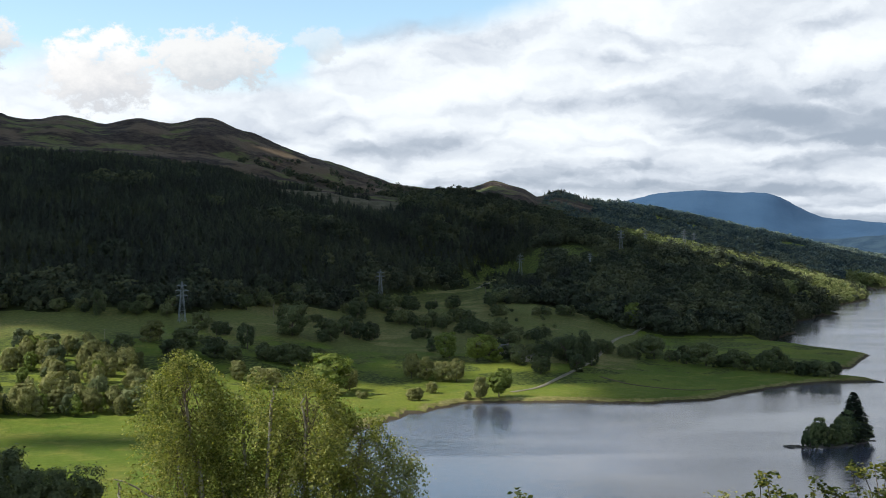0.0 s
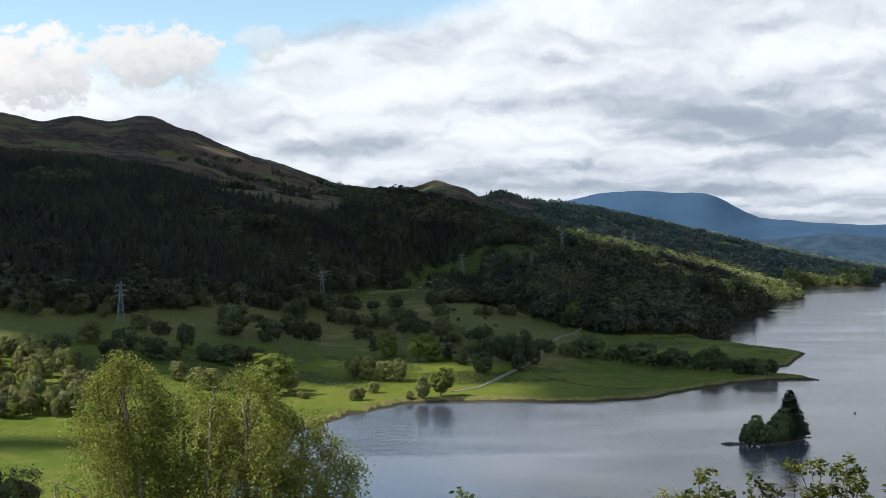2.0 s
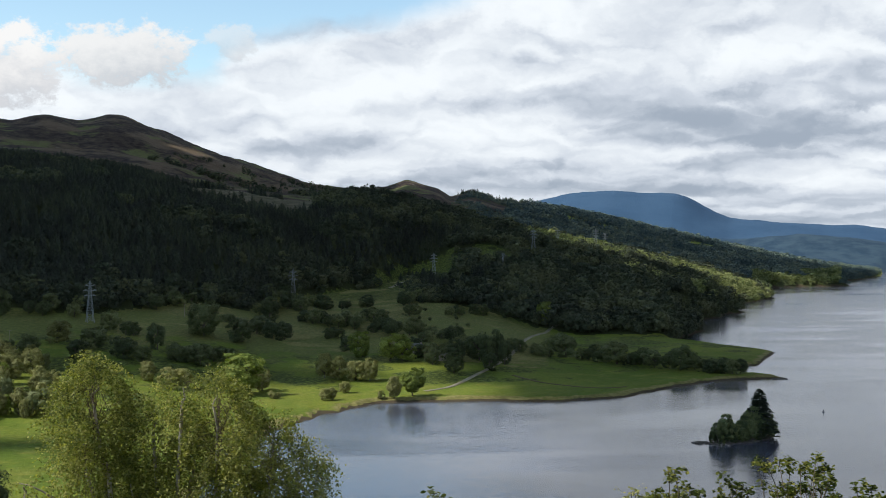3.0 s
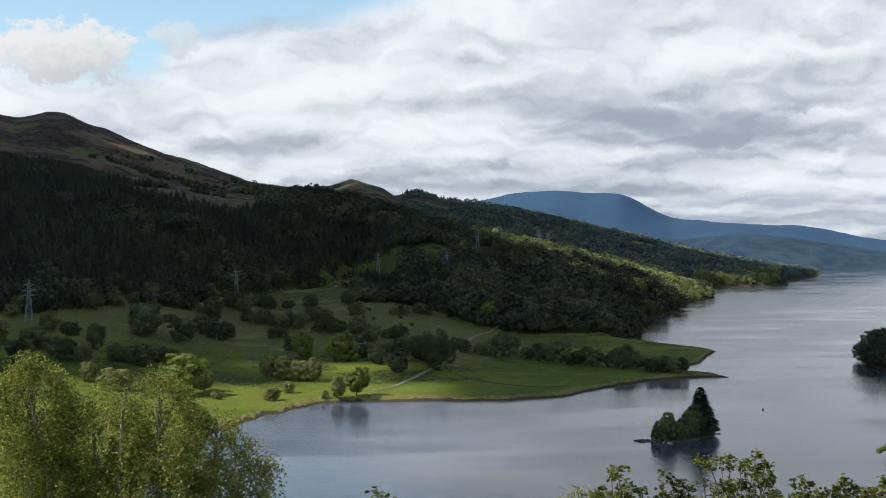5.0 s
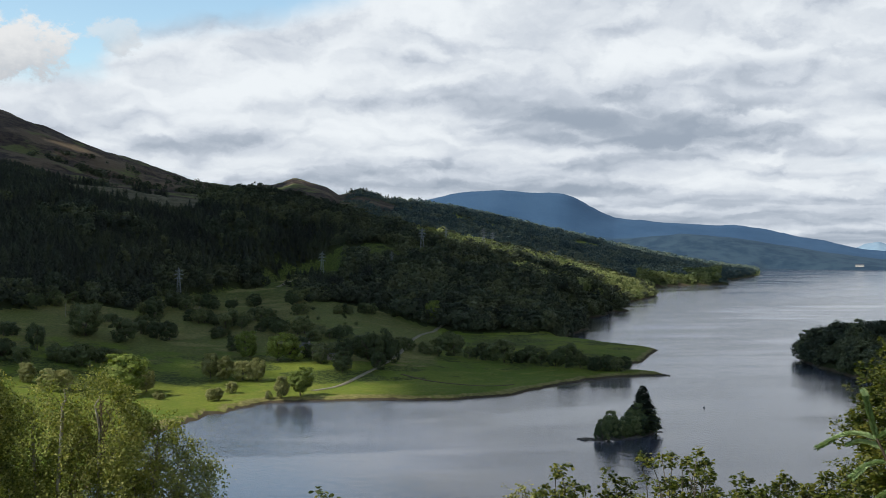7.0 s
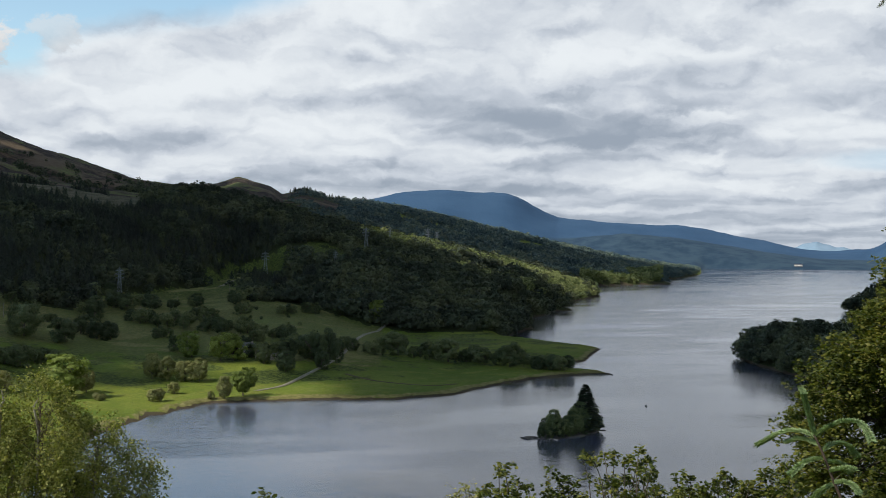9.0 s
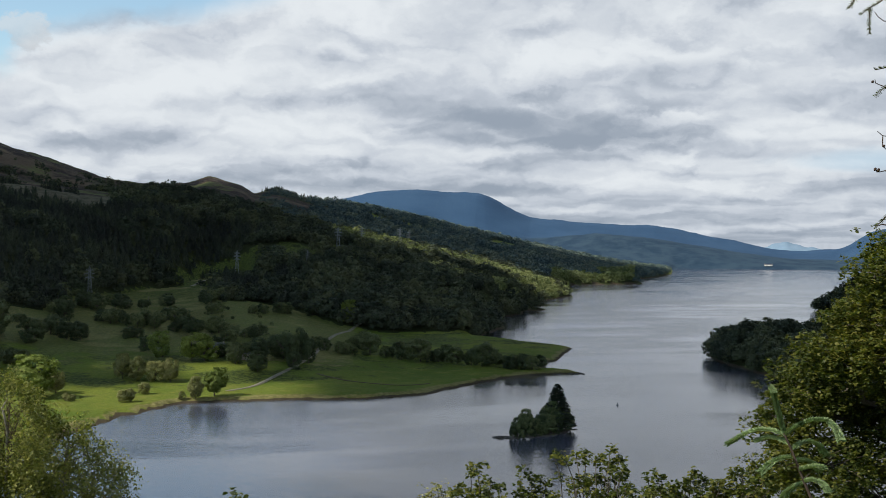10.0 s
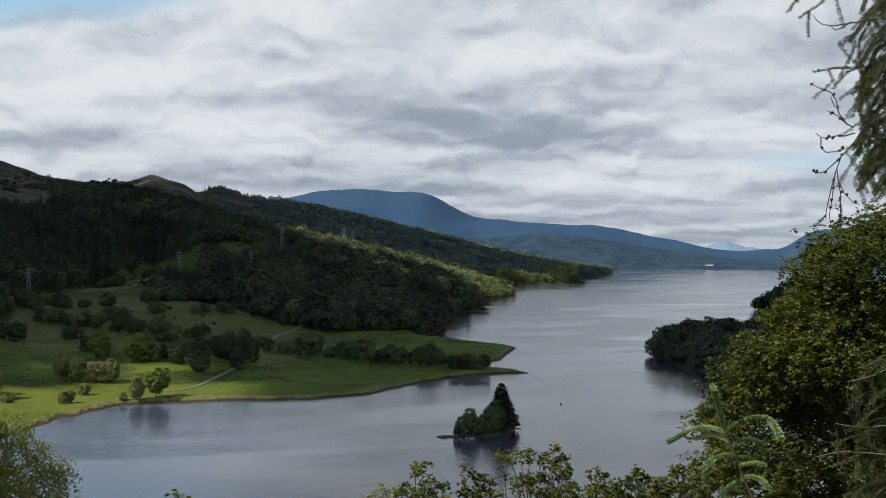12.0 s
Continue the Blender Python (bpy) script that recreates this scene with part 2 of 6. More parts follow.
    h.inputs["Strength"].default_value, h.inputs["Distance"].default_value = 0.6, 2.0
    n.link(n.math("ADD", small, n.math("MULTIPLY", mid, 1.5)), h.inputs["Height"])
    n.link(h.outputs[0], b.inputs["Normal"])
    n.link(b.outputs[0], n.add("ShaderNodeOutputMaterial").inputs[0])
    return m


def water_material():
    m = bpy.data.materials.new("loch_water")
    m.use_nodes = True
    n = Nodes(m.node_tree)
    co = n.add("ShaderNodeTexCoord").outputs["Object"]
    b = n.add("ShaderNodeBsdfPrincipled")
    b.inputs["Base Color"].default_value = (0.055, 0.063, 0.096, 1)
    b.inputs["IOR"].default_value = 1.33
    wind = n.noise(n.stretch(co, (0.35, 1.0, 1.0)), 1 / 70, 5, 0.6, 0.4)
    n.link(n.step(wind, 0.38, 0.62, 0.075, 0.14), b.inputs["Roughness"])
    ripple = n.math("ADD", n.noise(n.stretch(co, (0.5, 1.0, 1.0)), 0.9, 3, 0.55), n.math("MULTIPLY", n.noise(co, 0.22, 2, 0.5), 1.6))
    h = n.add("ShaderNodeBump")
    n.put(h.inputs["Strength"], n.step(wind, 0.40, 0.60, 0.05, 0.16))
    h.inputs["Distance"].default_value = 0.6
    n.link(ripple, h.inputs["Height"])
    n.link(h.outputs[0], b.inputs["Normal"])
    n.link(b.outputs[0], n.add("ShaderNodeOutputMaterial").inputs[0])
    return m


GROUND, WATER = ground_material(), water_material()
CONIFER = material("conifer_needles", ((0.020, 0.027, 0.023), (0.030, 0.040, 0.031), (0.054, 0.066, 0.040)), (1.5, 90), 0.8, 0, island=0.05, tone=0.4, leaf=0.08)
BROADLEAF = material("broadleaf_crowns", ((0.030, 0.041, 0.030), (0.050, 0.065, 0.043), (0.095, 0.110, 0.060)), (2.0, 90), 0.8, 0, island=0.05, tone=0.5, leaf=0.12)
# much paler than the other crowns: sunlight partly painted into the leaves
SUNLIT_WOOD = material("birch_wood_crowns", ((0.075, 0.098, 0.042), (0.150, 0.180, 0.078), (0.26, 0.285, 0.138)), (2.0, 90), 0.75, 0, island=0.06, tone=0.45, leaf=0.25)
# crowns lightened and blued: haze over the second ridge, put into the colour
HAZY_WOOD = material("far_wood_crowns", ((0.052, 0.086, 0.092), (0.088, 0.130, 0.126), (0.155, 0.19, 0.142)), (3.0, 120), 0.85, 0, island=0.05, tone=0.6)
MEADOW_LEAF = material("meadow_tree_leaves", ((0.075, 0.105, 0.022), (0.14, 0.185, 0.040), (0.23, 0.27, 0.066)), (0.8, 5), 0.7, 0, island=0.25, per_object=0.22, leaf=0.22)
WILLOW_LEAF = material("willow_leaves", ((0.11, 0.118, 0.046), (0.20, 0.205, 0.082), (0.32, 0.31, 0.140)), (0.8, 5), 0.7, 0, island=0.22, per_object=0.2, leaf=0.22)
DARK_LEAF = material("dark_oak_leaves", ((0.042, 0.060, 0.030), (0.080, 0.104, 0.046), (0.145, 0.165, 0.072)), (0.8, 5), 0.7, 0, island=0.2, per_object=0.4, leaf=0.12)
FIR_LEAF = material("fir_needles", ((0.018, 0.030, 0.020), (0.034, 0.051, 0.031), (0.060, 0.082, 0.045)), (0.8, 5), 0.8, 0, island=0.25, per_object=0.15, leaf=0.08)
BARK = material("bark", ((0.05, 0.04, 0.03), (0.10, 0.085, 0.07), (0.19, 0.17, 0.145)), (0.05, 0.4), 0.9, 0.5, 0.02)
BIRCH_BARK = material("birch_bark", ((0.08, 0.06, 0.045), (0.26, 0.23, 0.19), (0.46, 0.43, 0.38)), (0.05, 0.3), 0.8, 0.4, 0.01)
TWIG = material("twig_bark", ((0.035, 0.024, 0.018), (0.065, 0.046, 0.035), (0.12, 0.09, 0.07)), (0.02, 0.2), 0.85, 0.3, 0.005)
BIRCH_LEAF = material("birch_leaves", ((0.078, 0.096, 0.026), (0.165, 0.182, 0.050), (0.29, 0.282, 0.096)), (0.05, 0.9), 0.6, 0, spec=0.2, island=0.42, leaf=0.38)
OAK_LEAF = material("oak_leaves", ((0.030, 0.045, 0.011), (0.070, 0.090, 0.018), (0.150, 0.148, 0.030)), (0.06, 0.9), 0.55, 0, spec=0.25, island=0.42, leaf=0.38)
NEEDLE = material("spruce_needles", ((0.10, 0.155, 0.07), (0.19, 0.265, 0.12), (0.33, 0.41, 0.22)), (0.03, 0.3), 0.6, 0, island=0.3, leaf=0.15)
LARCH_NEEDLE = material("larch_needles", ((0.03, 0.05, 0.015), (0.06, 0.085, 0.022), (0.11, 0.135, 0.04)), (0.03, 0.3), 0.6, 0, island=0.3, leaf=0.2)
CONE = material("larch_cones", ((0.02, 0.013, 0.01), (0.05, 0.03, 0.022), (0.09, 0.06, 0.04)), (0.004, 0.03), 0.85, 0.4, 0.003)
STEEL = material("galvanised_steel", ((0.15, 0.18, 0.20), (0.20, 0.235, 0.26), (0.27, 0.30, 0.32)), (0.3, 4), 0.5, 0)
ROCK = material("grey_rock", ((0.035, 0.032, 0.03), (0.08, 0.076, 0.07), (0.17, 0.165, 0.15)), (0.3, 2.5), 0.9, 0.7, 0.2)
PEAT = material("peat_ditch", ((0.03, 0.024, 0.014), (0.06, 0.05, 0.028), (0.11, 0.10, 0.05)), (0.6, 8), 0.95, 0.3, 0.05)
GRAVEL = material("gravel_track", ((0.12, 0.11, 0.085), (0.19, 0.175, 0.14), (0.27, 0.25, 0.205)), (0.4, 6), 0.95, 0.3, 0.05)
WHITEWASH = material("whitewashed_wall", ((0.55, 0.54, 0.51), (0.70, 0.69, 0.66), (0.8, 0.79, 0.76)), (0.4, 4), 0.9, 0.2, 0.02)
STONE_WALL = material("harled_stone_wall", ((0.16, 0.14, 0.12), (0.24, 0.215, 0.185), (0.33, 0.30, 0.265)), (0.4, 4), 0.9, 0.2, 0.02)
SLATE = material("slate_roof", ((0.07, 0.075, 0.085), (0.12, 0.125, 0.135), (0.19, 0.19, 0.20)), (0.3, 3), 0.7, 0.3, 0.03)
GLASS_DARK = material("window_glass", ((0.01, 0.012, 0.015), (0.015, 0.018, 0.02), (0.02, 0.024, 0.028)), (0.5, 3), 0.08, 0, spec=0.5)
FENCE_WOOD = material("weathered_wood", ((0.13, 0.115, 0.095), (0.22, 0.20, 0.17), (0.33, 0.30, 0.26)), (0.05, 0.5), 0.9, 0.4, 0.01)
ISLET_LEAF = material("islet_tree_leaves", ((0.045, 0.068, 0.032), (0.088, 0.120, 0.052), (0.155, 0.185, 0.080)), (0.8, 5), 0.7, 0, island=0.15, per_object=0.35, leaf=0.15)
CLOUD = material("cloud_white", ((0.8, 0.8, 0.8), (0.85, 0.85, 0.85), (0.9, 0.9, 0.9)), (20, 120), 1.0, 0, spec=0.0, leaf=0.42, through_tint=(0.86, 0.97, 1.1))
# pale blue stands in for the haze over the farthest hills
HAZY_HILL = material("pale_far_hills", ((0.16, 0.24, 0.32), (0.19, 0.275, 0.36), (0.23, 0.31, 0.40)), (30, 150), 1.0, 0, spec=0.0)


# ---- mesh helpers ----
def mesh_np(name, verts, faces, mat=None, smooth=False):
    """A mesh from arrays: verts (n, 3), faces (m, 3) or (m, 4)."""
    verts, faces = np.asarray(verts, np.float32), np.asarray(faces, np.int32)
    me = bpy.data.meshes.new(name)
    k = faces.shape[1]
    me.vertices.add(len(verts))
    me.vertices.foreach_set("co", verts.ravel())
    me.loops.add(faces.size)
    me.loops.foreach_set("vertex_index", faces.ravel())
    me.polygons.add(len(faces))
    me.polygons.foreach_set("loop_start", np.arange(0, faces.size, k, dtype=np.int32))
    if smooth:
        me.polygons.foreach_set("use_smooth", np.ones(len(faces), bool))
    me.update(calc_edges=True)
    if mat:
        me.materials.append(mat)
    return me


def mesh_bm(name, bm, mat=None):
    me = bpy.data.meshes.new(name)
    bm.to_mesh(me)
    bm.free()
    if mat:
        me.materials.append(mat)
    return me


def part(name, me, parent, label=""):
    ob = new(name, me)
    ob.parent = parent
    return tagged(ob, label)


def thing(name, place, label, category, group="", kind=""):
    ob = new(name)
    ob.location = place
    ob.empty_display_size = 0.1
    return tagged(ob, label, category, group, kind)


def spot(bearing, rise, distance):
    """A place at a bearing (degrees, right of the middle of the first view), an angle above the horizon, and a distance on the level from the viewpoint."""
    b = radians(bearing)
    return np.array([distance * math.sin(b), distance * math.cos(b), EYE + distance * math.tan(radians(rise))])


def tubes(paths, sides=5):
    """Tapered tubes along polylines; paths: (points, radius at the start, radius at the end)."""
    vs, fs, base = [], [], 0
    ring = np.arange(sides) * 2 * np.pi / sides
    for pts, r0, r1 in paths:
        pts = np.asarray(pts, float)
        k = len(pts)
        d = np.gradient(pts, axis=0)
        d /= np.linalg.norm(d, axis=1, keepdims=True) + 1e-9
        side = np.cross(d, (0.31, 0.17, 0.93) if abs(d[0, 2]) < 0.9 else (1.0, 0.1, 0.0))
        side /= np.linalg.norm(side, axis=1, keepdims=True) + 1e-9
        up = np.cross(d, side)
        r = np.linspace(r0, r1, k)[:, None, None]
        v = pts[:, None] + r * (side[:, None] * np.cos(ring)[None, :, None] + up[:, None] * np.sin(ring)[None, :, None])
        vs.append(v.reshape(-1, 3))
        i = np.arange(k - 1)[:, None] * sides + base
        j = np.arange(sides)[None]
        jn = (j + 1) % sides
        fs.append(np.stack([i + j, i + jn, i + sides + jn, i + sides + j], -1).reshape(-1, 4))
        base += k * sides
    return np.concatenate(vs), np.concatenate(fs)


def turns(n, rng, up=0.0):
    """n random turns; up: how far the leaf's face keeps to the sky."""
    nor = rng.normal(size=(n, 3))
    nor[:, 2] = np.abs(nor[:, 2]) + up
    nor /= np.linalg.norm(nor, axis=1, keepdims=True)
    t = rng.normal(size=(n, 3))
    t -= nor * (t * nor).sum(1, keepdims=True)
    t /= np.linalg.norm(t, axis=1, keepdims=True)
    return np.stack([t, np.cross(nor, t), nor], 2)


def scatter(shape, faces, places, sizes, rot):
    """Copies of one small shape at places, joined."""
    shape, faces = np.asarray(shape, float), np.asarray(faces, int)
    v = np.einsum("nij,kj->nki", rot, shape) * np.asarray(sizes)[:, None, None] + places[:, None]
    f = faces[None] + (np.arange(len(places)) * len(shape))[:, None, None]
    return v.reshape(-1, 3), f.reshape(-1, faces.shape[1])


LEAF_OVAL = ([(-0.5, 0, 0), (-0.1, 0.33, 0.07), (-0.1, -0.33, 0.07), (0.5, 0, -0.05)], [(0, 2, 1), (1, 2, 3)])
LEAF_OAK = ([(-0.5, 0, 0), (-0.25, 0.16, 0.03), (-0.02, 0.30, 0.07), (0.28, 0.24, 0.05), (0.5, 0, -0.06), (0.28, -0.24, 0.05), (-0.02, -0.30, 0.07), (-0.25, -0.16, 0.03)],
            [(0, 7, 1), (1, 7, 2), (7, 6, 2), (2, 6, 3), (6, 5, 3), (3, 5, 4)])
TUFT = ([(-0.6, -0.3, 0), (0.62, -0.12, 0.1), (-0.05, 0.62, -0.06)], [(0, 1, 2)])
CLUMP = ([(-0.5, -0.2, 0), (0.1, -0.5, 0.12), (0.55, 0.15, -0.08), (-0.1, 0.5, 0.1)], [(0, 1, 2), (0, 2, 3)])


def shell_points(n, rng, hollow=0.55):
    p = rng.normal(size=(n, 3))
    p /= np.linalg.norm(p, axis=1, keepdims=True)
    return p * (hollow + (1 - hollow) * rng.random((n, 1)) ** 0.5)


# terrain begin
def line(keys, az, column):
    """A landform line, given as (bearing, distance, height) rows, read at bearings az."""
    k = np.array(keys, float)
    a, v = k[:, 0], k[:, column]
    i = np.clip(np.searchsorted(a, az) - 1, 0, len(a) - 2)
    t = np.clip((az - a[i]) / (a[i + 1] - a[i]), 0, 1)
    m = np.gradient(v, a)                                     # cubic from key to key
    h = a[i + 1] - a[i]
    s = (2 * t**3 - 3 * t**2 + 1) * v[i] + (t**3 - 2 * t**2 + t) * h * m[i] + (-2 * t**3 + 3 * t**2) * v[i + 1] + (t**3 - t**2) * h * m[i + 1]
    return np.clip(s, np.minimum(v[i], v[i + 1]) - 4, np.maximum(v[i], v[i + 1]) + 4)


# where the pasture begins to climb, the upper edge of the pasture, the first wooded ridge, the hollow behind it, the moor and the second ridge, the head of the glen, the far mountain
CLIMB = [(-40, 470, 4), (-20, 500, 4), (-12, 540, 4), (-5, 590, 2.5), (1, 610, 2), (8, 640, 2), (13, 690, 1.6), (20, 900, 1.5), (40, 1200, 2)]
PASTURE = [(-40, 850, 32), (-20, 850, 32), (-12, 830, 29), (-7.5, 920, 32), (-2.9, 1080, 28), (0.4, 1200, 31), (3.6, 1290, 40), (5.7, 1080, 22), (8.3, 940, 9),
           (14.7, 955, 5), (16.5, 965, 4), (19, 1000, 4), (25, 1100, 4), (40, 1300, 4)]
WOOD_EDGE = [(-40, 850), (-20, 850), (-12, 830), (-7.5, 920), (-5, 925), (-3.5, 1092), (-2.4, 1092), (-0.9, 1162), (1.75, 1214), (2.5, 1150), (3.0, 1022), (5.7, 1046), (7.9, 972), (8.4, 945), (14.7, 955), (16.5, 965), (19, 1000), (25, 1100), (40, 1300)]
RIDGE = [(-40, 1700, 195), (-20, 1700, 195), (-16.4, 1700, 190), (-12.6, 1700, 180), (-9.6, 1680, 166), (-7.5, 1650, 150), (-5, 1620, 142), (-2.2, 1600, 132), (-0.4, 1580, 138), (1, 1580, 135),
         (3.1, 1580, 125), (4.4, 1590, 116), (5.7, 1600, 102), (7, 1610, 95), (8.3, 1630, 89), (10.1, 1660, 76.5), (13.4, 1720, 55), (15.9, 1750, 36), (18.3, 1760, 14.5), (19.4, 1765, 4), (24, 2100, 3), (40, 2300, 3)]
HOLLOW = [(-40, 2000, 240), (-16, 2000, 226), (-9, 2000, 205), (-5, 1950, 160), (-2, 1950, 146), (1, 2000, 120), (4, 2000, 90), (10, 2100, 62), (16, 2250, 34), (20, 2350, 12), (24, 2500, 6), (40, 2600, 4)]
MOOR = [(-40, 2500, 300), (-24, 2500, 310), (-19.9, 2500, 328), (-19.2, 2500, 319), (-17.1, 2500, 328), (-15.6, 2480, 313), (-13.9, 2500, 330), (-12.6, 2500, 317), (-11.2, 2520, 334), (-9.3, 2500, 307),
        (-7.5, 2450, 272), (-5.9, 2400, 245), (-3.8, 2400, 215), (-2.2, 2400, 196), (0.8, 2600, 196), (1.7, 2700, 207), (2.3, 2700, 218), (3.2, 2700, 208), (3.9, 2700, 198), (4.4, 2750, 183)]
SPUR = [(4.4, 2750, 183), (5.4, 2800, 192), (7, 2850, 175), (8.6, 2900, 166), (10.9, 2950, 146), (13.4, 3000, 118), (16, 3100, 87), (18.6, 3200, 55), (21.5, 3350, 22), (23.8, 3450, 4), (30, 3600, 3), (40, 3600, 3)]
HEAD = [(-40, 3600, 200), (0, 3600, 120), (6, 3800, 80), (14, 3900, 40), (22, 4000, 8), (26, 4000, 5), (40, 4000, 5)]
FAR = [(-40, 4600, 230), (4, 4600, 215), (8.4, 4600, 236), (9.9, 4600, 263), (11.2, 4600, 275), (13.6, 4600, 266), (15.3, 4600, 254), (16.2, 4600, 214), (17, 4600, 183), (18.9, 4600, 161), (21.5, 4600, 148),
       (23.1, 4600, 144), (24.7, 4600, 119), (26.7, 4600, 87), (29, 4600, 53), (30.4, 4600, 58), (31.4, 4600, 66), (32.5, 4600, 118), (34, 4600, 140), (40, 4600, 190)]
# shore of the south side, walked from the near left to the head of the loch
SHORE = [(-47, 330), (-46, 441), (-33, 496), (-21, 528), (-6, 555), (12, 578), (58, 580), (98, 577), (130, 590), (165, 629), (185, 649), (214, 665), (239, 667), (238, 673), (224, 692), (232, 722), (252, 750),
         (290, 832), (281, 850), (262, 884), (241, 916), (283, 1009), (301, 1041), (310, 1085), (335, 1184), (372, 1228), (393, 1289), (427, 1313), (425, 1355), (464, 1470), (524, 1572), (584, 1672),
         (612, 1800), (660, 1900), (640, 1990), (701, 2051), (776, 2103), (898, 2156), (920, 2240), (953, 2358), (1057, 2512), (1227, 2787), (1461, 3300), (1573, 3508), (2007, 3290), (2500, 3000)]
NORTH = [(300, 420), (342, 640), (347, 690), (351, 722), (364, 762), (394, 797), (455, 830), (560, 870), (700, 960), (800, 1150), (730, 1195), (712, 1222), (745, 1275), (1090, 1700), (1750, 2400), (2250, 2850), (2500, 3000)]


def inside(poly, x, y):
    """Distance in metres to the edge of a plan, positive inside."""
    p = np.array(poly, float)
    q = np.roll(p, -1, axis=0)
    best = np.full(x.shape, 1e9)
    odd = np.zeros(x.shape, bool)
    for (ax, ay), (bx, by) in zip(p, q):
        ex, ey = bx - ax, by - ay
        t = np.clip(((x - ax) * ex + (y - ay) * ey) / (ex * ex + ey * ey + 1e-9), 0, 1)
        best = np.minimum(best, (x - ax - t * ex) ** 2 + (y - ay - t * ey) ** 2)
        if ay != by:
            odd ^= ((ay > y) != (by > y)) & (x < ax + (y - ay) * ex / ey)
    return np.where(odd, 1, -1) * np.sqrt(best)


SOUTH_LAND = SHORE + [(6000, 3000), (6000, 7000), (-7000, 7000), (-7000, -500), (-300, -500), (-200, 100), (-70, 240)]
NORTH_LAND = NORTH + [(6000, 3000), (6000, -6000), (-7000, -6000), (-7000, -400), (-400, -300), (-250, 160), (-120, 235), (0, 250), (120, 260), (220, 300)]


def wobble(x, y, size, octaves=4, seed=0.0):
    """Smooth noise from turned sine waves, about -1 to 1."""
    s = np.zeros(np.shape(x))
    amp = 1.0
    for k in range(octaves):
        a = 1.3 * k + seed
        u = (x * math.cos(a) + y * math.sin(a)) / size * 2**k
        v = (-x * math.sin(a) + y * math.cos(a)) / size * 2**k
        s = s + amp * np.sin(u * 6.28 + 2.1 * np.sin(v * 4.1 + seed + k)) * np.cos(v * 6.28 + 1.7 * np.sin(u * 3.3 + 2 * k))
        amp *= 0.5
    return s / 1.6


def land(x, y):
    """Height of the ground, and the distance to the shore of the south side."""
    x, y = np.asarray(x, float), np.asarray(y, float)
    az, r = np.degrees(np.arctan2(x, y)), np.hypot(x, y)
    a = np.clip(az, -40, 40)
    sx, sy = x + 3 * wobble(x, y, 45, 3), y + 3 * wobble(x, y, 50, 3, 2.0)
    south, north = inside(SOUTH_LAND, sx, sy), inside(NORTH_LAND, sx, sy)
    second = [np.where(a < 4.4, line(MOOR, np.minimum(a, 4.4), c), line(SPUR, np.maximum(a, 4.4), c)) for c in (1, 2)]
    rs = [np.full(r.shape, 250.0), line(CLIMB, a, 1), line(PASTURE, a, 1), line(RIDGE, a, 1), line(HOLLOW, a, 1), second[0], line(HEAD, a, 1), line(FAR, a, 1), np.full(r.shape, 5200.0)]
    zs = [np.full(r.shape, 2.5), line(CLIMB, a, 2), line(PASTURE, a, 2), line(RIDGE, a, 2), line(HOLLOW, a, 2), second[1], line(HEAD, a, 2), line(FAR, a, 2), line(FAR, a, 2) * 0.7]
    z = np.where(r < 250, 2.5, 0.0)
    for k in range(len(rs) - 1):
        span = np.maximum(rs[k + 1] - rs[k], 1.0)
        t = np.clip((r - rs[k]) / span, 0, 1)
        bend = t + (0.14 if k in (2, 4) else 0.0) * np.sin(np.pi * t)          # convex hill flanks
        if k in (3, 5, 6, 7):
            bend = t * t * (3 - 2 * t)
        z = np.where((r >= rs[k]) & (r < rs[k + 1]), zs[k] + (zs[k + 1] - zs[k]) * bend, z)
    rough = np.clip((z - 6) / 60, 0, 1)
    z = z + rough * (3.5 * wobble(x, y, 260, 4) + 0.8 * wobble(x, y, 60, 3, 1.0)) * np.clip((r - 500) / 500, 0, 1) + 0.25 * wobble(x, y, 90, 3, 3.0)
    z = z + np.clip((r - 1850) / 300, 0, 1) * np.clip((3600 - r) / 300, 0, 1) * np.clip((5 - az) / 3, 0, 1) * (2.2 * wobble(x, y, 150, 4, 5.0) + 3.5 * np.abs(wobble(x, y, 420, 2, 8.0)) - 2)
    # the foothill that stands before the far mountain
    z = z + np.interp(az, (15.5, 18.1, 19.3, 20.3, 21.5, 22.5, 24.1, 26.8, 29.1, 32), (0, 34, 66, 84, 84, 80, 64, 34, 18, 0)) * np.exp(-((r - 4080) / 190) ** 2)
    z = np.minimum(z, np.maximum(south, 0) * 0.55 + np.maximum(south - 25, 0))
    z_south = np.where(south > 0, np.maximum(z, np.minimum(south * 0.12, 1.2)), np.maximum(south * 0.12, -6))
    # near side: the crag of the viewpoint, falling to the water
    crag = EYE - 1.7 - 0.62 * np.maximum(r - 2.5, 0) - 1.2 * np.clip((r - 4) / 6, 0, 1)
    crag = np.where(r > 95, 14 - (r - 95) * 0.09, crag)
    back = np.clip((np.abs(az) - 50) / 70, 0, 1)
    back = back * back * (3 - 2 * back)
    shelf = EYE - 1.7 - 0.03 * r + 4 * wobble(x, y, 120) * np.clip(r / 60, 0, 1)
    crag = crag * (1 - back) + np.maximum(crag, shelf) * back
    wood_side = np.where(az > 24, 4 + 40 * np.clip((az - 35) / 30, 0, 1) * np.clip(r / 700, 0, 1), 0)
    wood_side = wood_side + 11 * np.exp(-((x - 415) / 75) ** 2 - ((y - 715) / 55) ** 2) + 26 * np.exp(-((x - 850) / 110) ** 2 - ((y - 1350) / 140) ** 2)
    z_north = np.minimum(np.maximum(np.maximum(crag, wood_side), 1.5), 0.4 + np.maximum(north, 0) * 0.5 + np.maximum(north - 20, 0))
